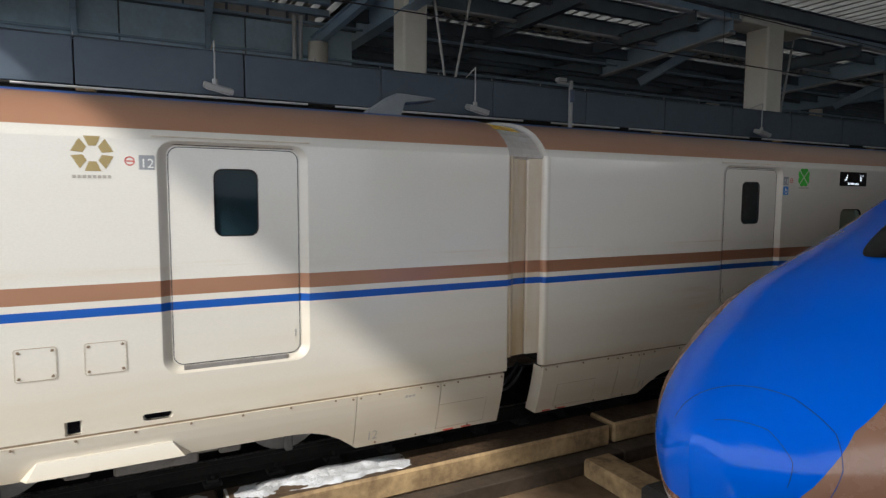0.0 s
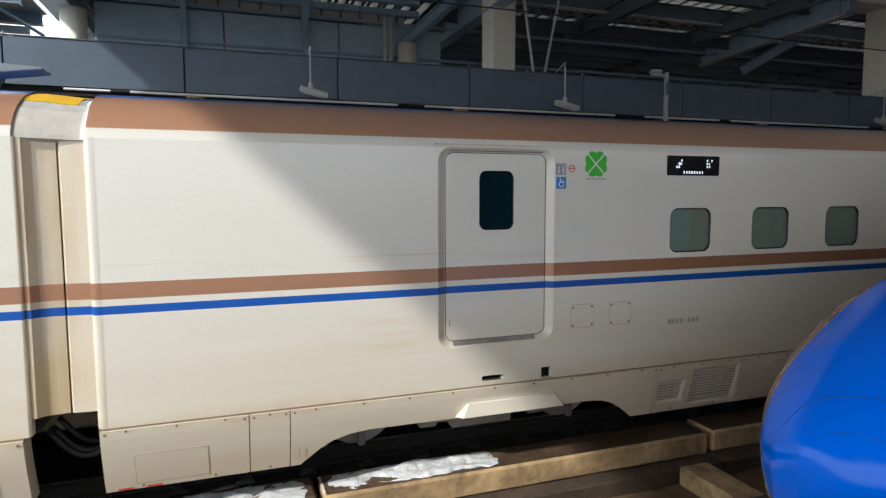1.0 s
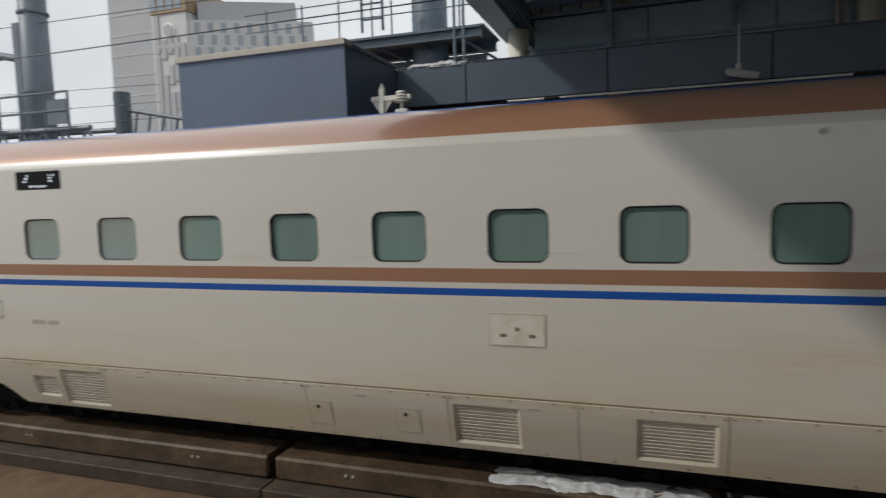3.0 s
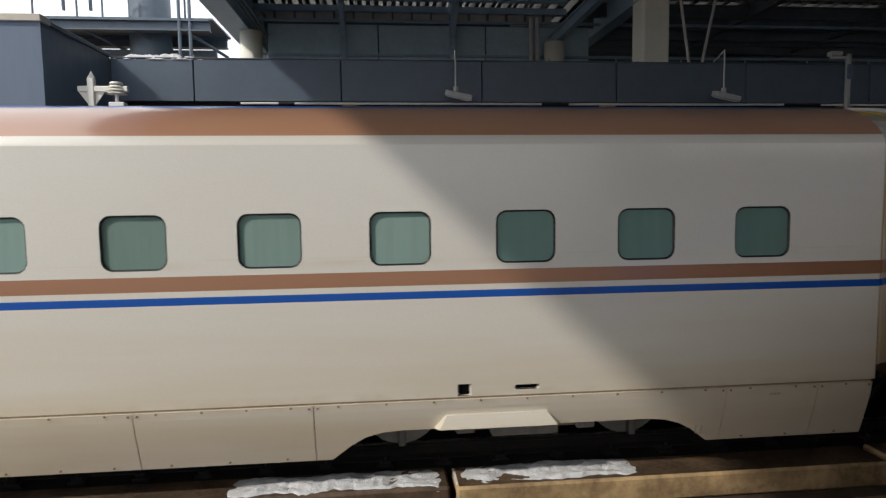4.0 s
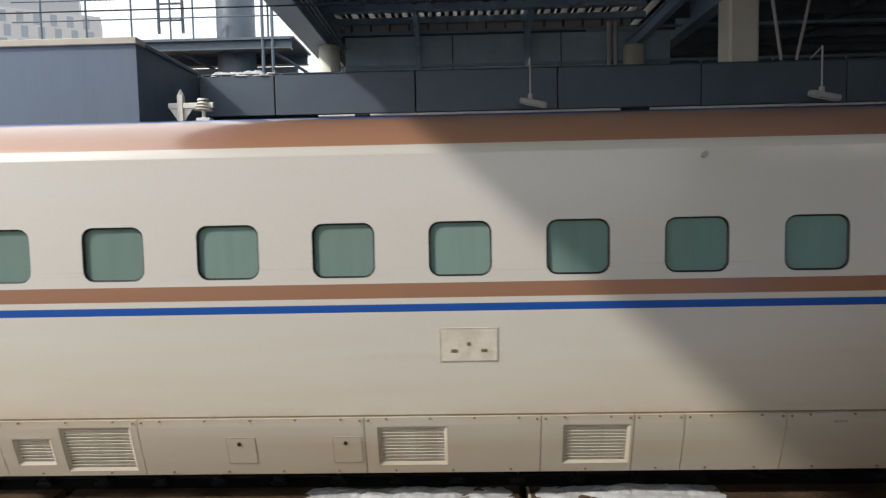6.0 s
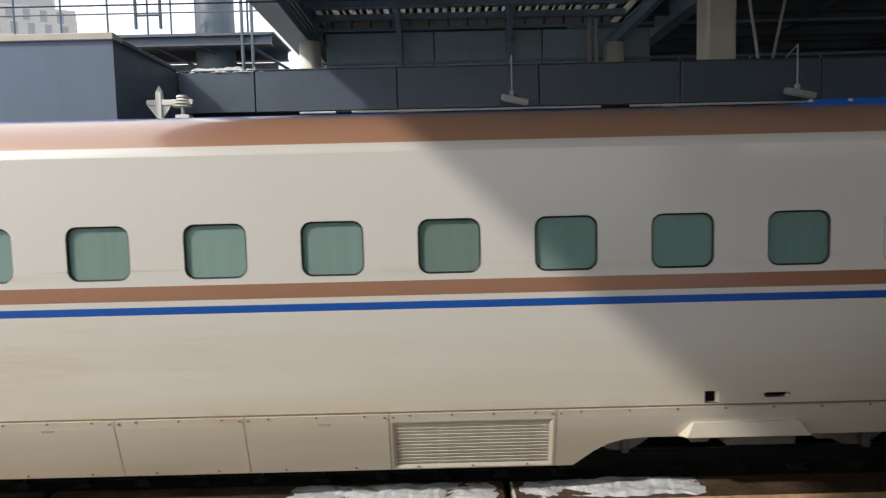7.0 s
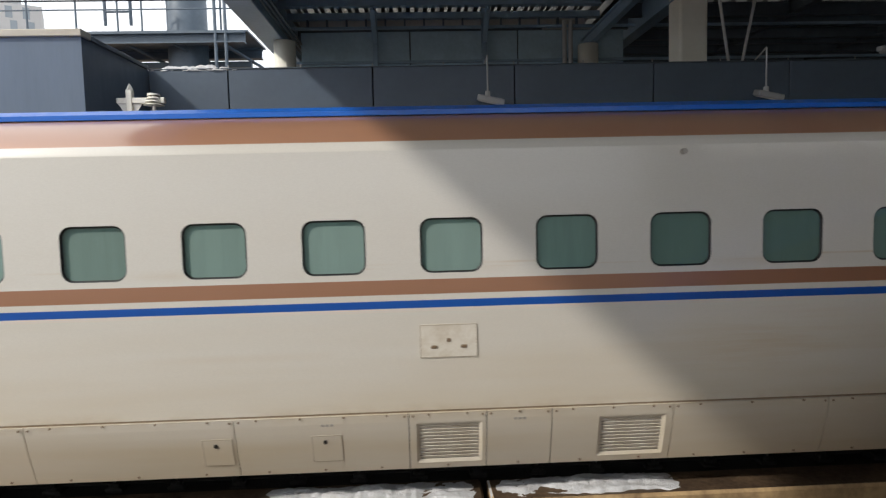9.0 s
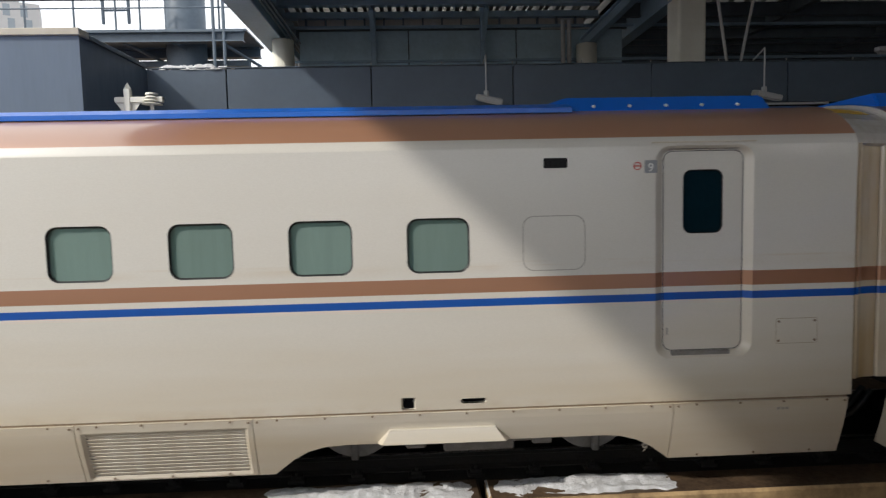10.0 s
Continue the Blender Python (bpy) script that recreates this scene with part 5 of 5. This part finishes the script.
M_SEAM = surface("panel_seam", (0.004, 0.05, 0.28), rough=0.4, scale=20)
TIP = 3.0
# along the nose: distance, half width, crest height, waist height, belly half width
NOSE_D = [0.0, 0.04, 0.12, 0.25, 0.45, 0.75, 1.1, 1.6, 2.2, 3.0, 4.0, 5.2, 6.5, 8.0, 9.5]
NOSE_W = [0.0, 0.20, 0.33, 0.50, 0.69, 0.93, 1.13, 1.35, 1.46, 1.55, 1.61, 1.65, 1.68, 1.69, 1.69]
NOSE_T = [1.16, 1.23, 1.31, 1.42, 1.56, 1.75, 1.92, 2.15, 2.36, 2.62, 3.02, 3.26, 3.42, 3.58, 3.63]
NOSE_M = [1.05, 1.03, 1.00, 0.98, 0.96, 0.95, 0.97, 1.00, 1.05, 1.15, 1.3, 1.5, 1.7, 1.9, 2.0]


def eased(x, xs, ys):
    """A smooth, monotone curve through the points (xs, ys)."""
    n = len(xs)
    steps = [(ys[i + 1] - ys[i]) / (xs[i + 1] - xs[i]) for i in range(n - 1)]
    i = min(n - 2, max(0, sum(1 for k in xs if k <= x) - 1))

    def slope(j):
        if j == 0 or j == n - 1:
            return steps[max(0, j - 1)]
        p, q = steps[j - 1], steps[j]
        return 0.0 if p * q <= 0 else 2 * p * q / (p + q)

    h = xs[i + 1] - xs[i]
    f = min(1.0, max(0.0, (x - xs[i]) / h))
    return ys[i] * (1 + 2 * f) * (1 - f) ** 2 + slope(i) * h * f * (1 - f) ** 2 + ys[i + 1] * f * f * (3 - 2 * f) + slope(i + 1) * h * f * f * (f - 1)


def nose_point(d, a):
    """A point of the nose at distance d; a runs from -1 (camera side's foot) over the crest at 0 to 1."""
    w, t, m = (eased(d, NOSE_D, k) for k in (NOSE_W, NOSE_T, NOSE_M))
    s = 1 if a > 0 else -1
    chin = 0.0
    q = abs(a)
    if q <= 0.75:
        ang = q / 0.75 * math.pi / 2
        y, z = w * math.sin(ang), m + (t - m) * max(0.0, math.cos(ang)) ** 0.95
    else:
        v = (q - 0.75) / 0.25
        chin = 0.32 * v * v * math.exp(-d / 0.8)
        y, z = w * (1 - 0.10 * v * v) - 0.03 * v, m + (0.28 - m) * v
    return Vector((TIP + d + chin, NEAR + s * y, z))


def nose_mesh(a0, a1, d0, d1, na, nd, lift=0.0):
    bm = bmesh.new()
    grid = []
    for i in range(nd + 1):
        f = i / nd
        d = d0 + (d1 - d0) * f ** 1.8
        e0, e1 = (k(d) if callable(k) else k for k in (a0, a1))
        grid.append([bm.verts.new(nose_point(d, e0 + (e1 - e0) * j / na)) for j in range(na + 1)])
    for i in range(nd):
        for j in range(na):
            bm.faces.new((grid[i][j], grid[i + 1][j], grid[i + 1][j + 1], grid[i][j + 1]))
    return bm


def hood_edge(d):
    """Where the blue hood ends on the flank."""
    return float(np.interp(d, [0, 0.15, 0.27, 0.4, 0.57, 0.9, 1.5, 2.5, 9.5], [0.85, 0.84, 0.76, 0.60, 0.46, 0.36, 0.30, 0.28, 0.26]))


nose = thing("parked_train", "parked bullet train with a glossy blue nose and copper flanks", "train")
part("hood", nose_mesh(lambda d: -hood_edge(d), hood_edge, 0.0, 9.5, 64, 90), M_NOSEBLUE, nose, "glossy blue nose hood", smooth=True)
part("flank", nose_mesh(lambda d: -0.87, lambda d: -hood_edge(d), 0.0, 9.5, 24, 90), M_NOSECOPPER, nose, "glossy copper flank", smooth=True)
part("flank", nose_mesh(hood_edge, lambda d: 0.87, 0.0, 9.5, 24, 90), M_NOSECOPPER, nose, "glossy copper flank", smooth=True)
part("lower_flank", nose_mesh(-1.0, -0.87, 0.0, 9.5, 6, 60), M_NOSEWHITE, nose, "ivory lower flank", smooth=True)
part("lower_flank", nose_mesh(0.87, 1.0, 0.0, 9.5, 6, 60), M_NOSEWHITE, nose, "ivory lower flank", smooth=True)
part("rear_body", box(TIP + 9.5, TIP + 40, NEAR - 1.69, NEAR + 1.69, 0.3, 3.6, bevel=0.25), M_PAINT, nose, "ivory body behind the nose")
part("under_cover", box(TIP + 0.5, TIP + 9.5, NEAR - 0.9, NEAR + 0.9, 0.004, 0.4, bevel=0.05), M_BLACK, nose)


def seam_line(points, r=0.004):
    bm = bmesh.new()
    ps = [nose_point(d, a) for d, a in points]
    for p, q in zip(ps, ps[1:]):
        add_rod(bm, p, q, r, 6)
    return bm


# the seams of the coupler cover, arcs over the crest
SEAM_A, SEAM_D = [-0.75, -0.6, -0.45, -0.25, -0.05, 0.15, 0.35], [0.38, 0.46, 0.50, 0.46, 0.36, 0.24, 0.12]
part("cover_seam", seam_line([(float(np.interp(a, SEAM_A, SEAM_D)), a) for a in np.linspace(-0.75, 0.35, 60)], 0.0028), M_SEAM, nose, "fine seam of the coupler cover")
part("cover_seam", seam_line([(float(np.interp(a, [-0.7, -0.55, -0.35, -0.1], [0.24, 0.28, 0.26, 0.13])), a) for a in np.linspace(-0.7, -0.1, 30)], 0.0022), M_SEAM, nose)
# the cab window
def cab_edge_n(d):
    return -0.33 * min(1.0, (d - 1.85) / 1.2) ** 0.5


def cab_edge_f(d):
    return 0.10 * min(1.0, (d - 1.85) / 1.2) ** 0.5


cab_window = part("cab_window", nose_mesh(cab_edge_n, cab_edge_f, 1.85, 4.6, 24, 24), surface("cab_glass", (0.006, 0.006, 0.007), rough=0.14, scale=3), nose, "black wrap-around cab window", smooth=True)
for v in cab_window.data.vertices:
    v.co.z += 0.014

# ---- outside, beyond the end of the roof ----
M_GANTRY = surface("gantry_blue_grey", (0.115, 0.15, 0.19), (0.085, 0.11, 0.14), rough=0.5, scale=2.0, amount=0.7)
gantry = thing("gantry_walkway", "blue-grey steel walkway with railings and a round mast", "walkway")
GY = 20.0
part("mast", rod((-6.97, GY, GROUND), (-6.97, GY, 16.0), 0.60, 24), M_GANTRY, gantry, "thick blue-grey steel mast", smooth=True)
for d in (-1.1, 0.9):
    bm = bmesh.new()
    i_beam(bm, (-13.5, GY + d, 7.9), (-4.9, GY + d, 7.9), 0.3, 0.32, 0.04)
    part("walkway_beam", bm, M_GANTRY, gantry, "flanged walkway beam")
part("deck", box(-13.5, -4.8, GY - 1.2, GY + 1.0, 7.9, 7.95), M_GANTRY, gantry, "walkway deck")
for x in (-12.6, -11.2, -9.8, -8.6, -7.9, -5.6):
    part("rail_post", rod((x, GY - 1.1, 7.9), (x, GY - 1.1, 9.3), 0.03, 8), M_GANTRY, gantry)
for z in (8.6, 9.2):
    part("hand_rail", rod((-13.5, GY - 1.1, z), (-4.8, GY - 1.1, z), 0.022, 8), M_GANTRY, gantry)
for k in range(6):
    part("deck_brace", rod((-12.6 + 1.4 * k, GY - 1.1, 7.6), (-11.9 + 1.4 * k, GY + 0.9, 7.3), 0.05, 8), M_GANTRY, gantry)
part("toe_beam", box(-9.6, -5.1, GY + 0.2, GY + 0.4, 7.18, 7.36), M_GANTRY, gantry, "beam under the walkway")
for x in (-9.05, -8.3):
    part("ladder_stile", rod((x, GY - 0.9, 8.2), (x, GY - 0.9, 16), 0.05, 8), M_GANTRY, gantry)
for k in range(14):
    part("ladder_rung", rod((-9.05, GY - 0.9, 8.6 + 0.5 * k), (-8.3, GY - 0.9, 8.6 + 0.5 * k), 0.035, 8), M_GANTRY, gantry)
for k in range(7):
    part("lattice", rod((-9.05 if k % 2 else -8.3, GY - 0.9, 9.3 + 0.5 * k), (-8.3 if k % 2 else -9.05, GY - 0.9, 9.8 + 0.5 * k), 0.03, 8), M_GANTRY, gantry)
for x in (-5.75, -5.45):
    part("conduit", rod((x, GY - 1.2, 4.5), (x, GY - 1.2, 10.5), 0.05, 8), M_GANTRY, gantry)

M_POLE = surface("mast_blue_grey", (0.16, 0.19, 0.23), (0.11, 0.13, 0.16), rough=0.5, scale=1.5)
M_PORCELAIN = surface("porcelain_grey", (0.30, 0.30, 0.29), rough=0.3, scale=6)
PX, PY = -24.9, 20.0
mast = thing("catenary_mast", "tall blue-grey catenary mast with arms and conduit", "mast")
bm = bmesh.new()
add_rod(bm, (PX, PY, GROUND), (PX, PY, 15.5), 0.62, 20, 0.50)
part("pole", bm, M_POLE, mast, smooth=True)
part("arm", rod((PX, PY, 8.95), (-46.0, PY, 13.5), 0.16, 12), M_POLE, mast, "long sloping tube arm")
part("top_arm", rod((PX, PY, 11.9), (PX - 2.0, PY, 13.1), 0.16, 10), M_POLE, mast)
part("weight", box(PX - 3.3, PX - 1.7, PY - 0.3, PY + 0.3, 12.2, 12.8, bevel=0.08), M_POLE, mast, "box tensioner")
part("short_arm", rod((PX, PY, 12.3), (PX + 1.9, PY, 11.5), 0.13, 10), M_POLE, mast)
part("conduit", box(PX - 0.95, PX - 0.55, PY - 0.3, PY, 4.5, 10.6, bevel=0.03), M_POLE, mast)
for z in (7.6, 10.9):
    part("band", rod((PX, PY, z), (PX, PY, z + 0.10), 0.61, 20), M_POLE, mast)
truss = thing("lattice_beam", "steel lattice beam with walkway and insulators", "gantry")
TZ = 5.9
for y in (PY - 0.6, PY + 0.6):
    for z in (TZ - 1.15, TZ):
        part("chord", rod((-48, y, z + 0.25), (-21.5, y, z), 0.11, 8), M_POLE, truss)
for k in range(22):
    x = -47.5 + 1.2 * k
    d = 0.25 * (-21.5 - x) / 26.5
    part("web", rod((x, PY - 0.6, TZ - 1.15 + d), (x + 0.6, PY - 0.6, TZ + d), 0.06, 6), M_POLE, truss)
    part("web", rod((x + 0.6, PY - 0.6, TZ + d), (x + 1.2, PY - 0.6, TZ - 1.15 + d), 0.06, 6), M_POLE, truss)
for k in range(8):
    x = -31.5 + 1.3 * k
    part("rail_post", rod((x, PY - 0.8, TZ), (x, PY - 0.8, TZ + 1.5), 0.05, 6), M_POLE, truss)
    if k < 7 and not 3 < k < 6:
        part("guard_sheet", box(x + 0.12, x + 1.18, PY - 0.8, PY - 0.76, TZ + 0.2, TZ + 1.2), M_POLE, truss)
for z in (TZ + 0.75, TZ + 1.5):
    part("hand_rail", rod((-31.5, PY - 0.8, z), (-22.4, PY - 0.8, z), 0.05, 6), M_POLE, truss)


def insulator(x, z0, z1, r, body=None):
    t = thing("insulator", "ribbed grey insulator on the lattice beam", "insulator", "insulators")
    bm = bmesh.new()
    n = int((z1 - z0) / 0.16)
    for i in range(n):
        z = z0 + i * (z1 - z0) / n
        add_rod(bm, (x, PY, z), (x, PY, z + 0.07), r, 14, r * 0.55)
    add_rod(bm, (x, PY, z0 - 0.1), (x, PY, z1 + 0.25), r * 0.5, 12)
    part("ribs", bm, M_PORCELAIN, t)
    if body:
        part("housing", box(x - 0.95, x + 0.95, PY - 0.5, PY + 0.5, TZ + 0.05, z0 - 0.1, bevel=0.1), M_PORCELAIN, t, "pale grey switch housing")
        part("cap", rod((x, PY, z1 + 0.2), (x, PY, z1 + 0.75), 0.45, 16), M_PORCELAIN, t)
    else:
        bm = bmesh.new()
        for a, b in ((-0.5, 0.28), (0.5, -0.28)):
            add_rod(bm, (x + a * 1.2, PY - 0.4, TZ), (x + a * 0.8, PY - 0.3, z0 - 0.1), 0.07, 6)
            add_rod(bm, (x + a * 1.2, PY + 0.4, TZ), (x + a * 0.8, PY + 0.3, z0 - 0.1), 0.07, 6)
        for i in range(4):
            z, w = TZ + 0.1 + 0.6 * i, 0.58 - 0.05 * i
            s = 1 if i % 2 else -1
            add_rod(bm, (x - s * w, PY - 0.4, z), (x + s * w, PY - 0.4, z + 0.55), 0.05, 6)
            add_rod(bm, (x - w, PY - 0.4, z), (x + w, PY - 0.4, z), 0.05, 6)
        part("stand", bm, M_POLE, t, "lattice stand")


insulator(-33.6, 8.7, 10.3, 0.24)
insulator(-29.5, 7.9, 9.2, 0.34, True)
pole2 = thing("small_mast", "slender grey mast in front of the tower block", "mast")
part("pole", rod((-30.6, 30, GROUND), (-30.6, 30, 9.6), 0.5, 12), M_DARKSTEEL, pole2)
part("stay", rod((-30.6, 30, 8.6), (-24.5, 30, 7.4), 0.12, 8), M_POLE, pole2)
for k in range(6):
    part("web", rod((-30.0 + k, 30, 6.0), (-29.5 + k, 30, 8.3 - 0.2 * k), 0.08, 6), M_POLE, pole2)

wires = thing("overhead_wires", "thin dark overhead wires above the tracks", "wire")
for a, b in (((-70, 22, 12.5), (-6, 19, 9.9)), ((-70, 26, 11.0), (-24, 26, 8.9)), ((-70, 26, 9.6), (-24, 26, 8.0)), ((-70, 26, 8.2), (-24, 26, 7.2))):
    a, b = Vector(a), Vector(b)
    part("wire", tube([a.lerp(b, i / 12) - Vector((0, 0, 0.9 * i / 12 * (1 - i / 12))) for i in range(13)], 0.017, 6), M_CABLE, wires)
# contact wire and messenger wire over the passing train, with droppers
LINE_Y = 7.14


def messenger(x):
    return 5.72 + 0.42 * ((x + 3.0) % 50.0 / 25.0 - 1.0) ** 2


part("contact_wire", tube([(x, LINE_Y, 4.99) for x in (-70, -20, 20, 46)], 0.009, 6), M_CABLE, wires)
part("messenger_wire", tube([(x, LINE_Y, messenger(x)) for x in range(-70, 47, 2)], 0.009, 6), M_CABLE, wires)
for x in range(-66, 46, 5):
    part("dropper", rod((x, LINE_Y, 4.99), (x, LINE_Y, messenger(x)), 0.004, 6), M_CABLE, wires)

# the tower block
M_TOWER = surface("pale_tower_cladding", (0.60, 0.61, 0.62), (0.50, 0.51, 0.53), rough=0.6, scale=0.15, amount=0.6)
M_TOWER_DARK = surface("grey_tower_cladding", (0.42, 0.44, 0.47), (0.36, 0.38, 0.41), rough=0.5, scale=0.1, amount=0.5)
M_TOWER_GLASS = surface("tower_glass", (0.33, 0.39, 0.45), (0.25, 0.30, 0.35), rough=0.15, scale=0.3)
M_TOWER_WARM = surface("warm_tower_top", (0.38, 0.28, 0.18), rough=0.5, scale=0.3)
tower = thing("tower_block", "tall pale grey hotel tower with narrow windows", "building")
TY = 150.0
part("shaft", box(-156, -139.5, TY, TY + 30, GROUND, 90), M_TOWER_DARK, tower, "plain grey stair shaft")
part("wing", box(-139.4, -127, TY - 0.5, TY + 60, GROUND, 58.5), M_TOWER, tower, "pale clad wing")
part("crown", box(-139.4, -126.6, TY - 1.0, TY + 60, 58.6, 66), M_TOWER_WARM, tower, "warm-toned glazed top storey")
# the long side runs back from the corner
side = Matrix.Translation((-127, TY - 0.5, 0)) @ pose(0, 0, 0, 0, 0, 28)
part("long_side", box(0, 36, 0, 12, GROUND, 56, m=side), M_TOWER, tower, "pale clad long side")
part("roof_storey", box(3, 31, 2, 12, 56.1, 62, m=side), M_TOWER_DARK, tower, "set-back roof storey")
rnd = random.Random(9)
pane_a = plain_mesh("window", box(-0.75, 0.75, -0.06, 0.1, 0, 2.9), M_TOWER_GLASS)
for i in range(9):
    for j in range(15):
        o = new("window", pane_a)
        o.parent = tower
        p = side @ Vector((3.0 + 3.7 * i + 0.9 * (j % 2), 0, 3.4 + 3.5 * j))
        o.matrix_basis = Matrix.Translation(p) @ pose(0, 0, 0, 0, 0, 28)
strip = [plain_mesh("cladding_strip", box(-0.8, 0.8, -0.35, 0.1, 0, h), M_TOWER_DARK) for h in (5.5, 8.0, 11.0)]
for i in range(5):
    for j in range(6):
        o = new("cladding_strip", strip[rnd.randrange(3)])
        o.parent = tower
        o.location = (-137.5 + 2.3 * i, TY - 0.5, 2.0 + 8.3 * j + rnd.random() * 4)
for x in (-138, -135, -132, -129):
    part("crown_window", box(x - 1.1, x + 1.1, TY - 1.2, TY - 0.9, 59.4, 64.8), M_TOWER_GLASS, tower)
mark = bmesh.new()
add_rod(mark, (-133.2, TY - 0.9, 53.6), (-133.2, TY - 0.5, 53.6), 2.3, 24)
part("sign_disc", mark, M_WHITE, tower, "pale round sign")
part("sign_hub", rod((-133.2, TY - 1.1, 53.6), (-133.2, TY - 0.9, 53.6), 1.7, 24), M_TOWER_DARK, tower)
for i in range(7):
    part("sign_bar", box(-137.0 + 1.15 * i, -136.3 + 1.15 * i, TY - 0.8, TY - 0.5, 48.6, 49.7), M_WHITE, tower)
for k in range(14):
    part("cladding_band", box(-156.1, -139.4, TY - 0.12, TY, 6.0 * k, 6.0 * k + 0.25), M_TOWER, tower)


# ---- the train's run ----
def glide(rows, step):
    """Smooth in-between values of (time, value) rows, by cubic pieces."""
    ts, vs = [r[0] for r in rows], [r[1] for r in rows]
    slope = []
    for i in range(len(ts)):
        a, b = max(0, i - 1), min(len(ts) - 1, i + 1)
        slope.append((vs[b] - vs[a]) / (ts[b] - ts[a]))
    out = []
    n = round((ts[-1] - ts[0]) / step)
    for k in range(n + 1):
        t = ts[0] + k * step
        i = max(j for j in range(len(ts)) if ts[j] <= t + 1e-9)
        if i == len(ts) - 1:
            out.append((t, vs[-1]))
            continue
        h = ts[i + 1] - ts[i]
        s = (t - ts[i]) / h
        out.append((t, vs[i] * (1 + 2 * s) * (1 - s) ** 2 + slope[i] * h * s * (1 - s) ** 2 + vs[i + 1] * s * s * (3 - 2 * s) + slope[i + 1] * h * s * s * (s - 1)))
    return out


FINE = glide(TRAIN_ROWS, 1 / 15)


def motions():
    start = TRAIN_ROWS[0][1]
    for i, car in enumerate(TRAIN):
        x = FIRST + PITCH * (i - 1)
        walk(car, [(t, pose(x + s, 0, 0)) for t, s in TRAIN_ROWS])
    for w in WHEELS:
        place = Matrix.Translation(w.location)
        walk(w, [(t, place @ Matrix.Rotation((s - start) / 0.43, 4, "Y")) for t, s in FINE])


motions()
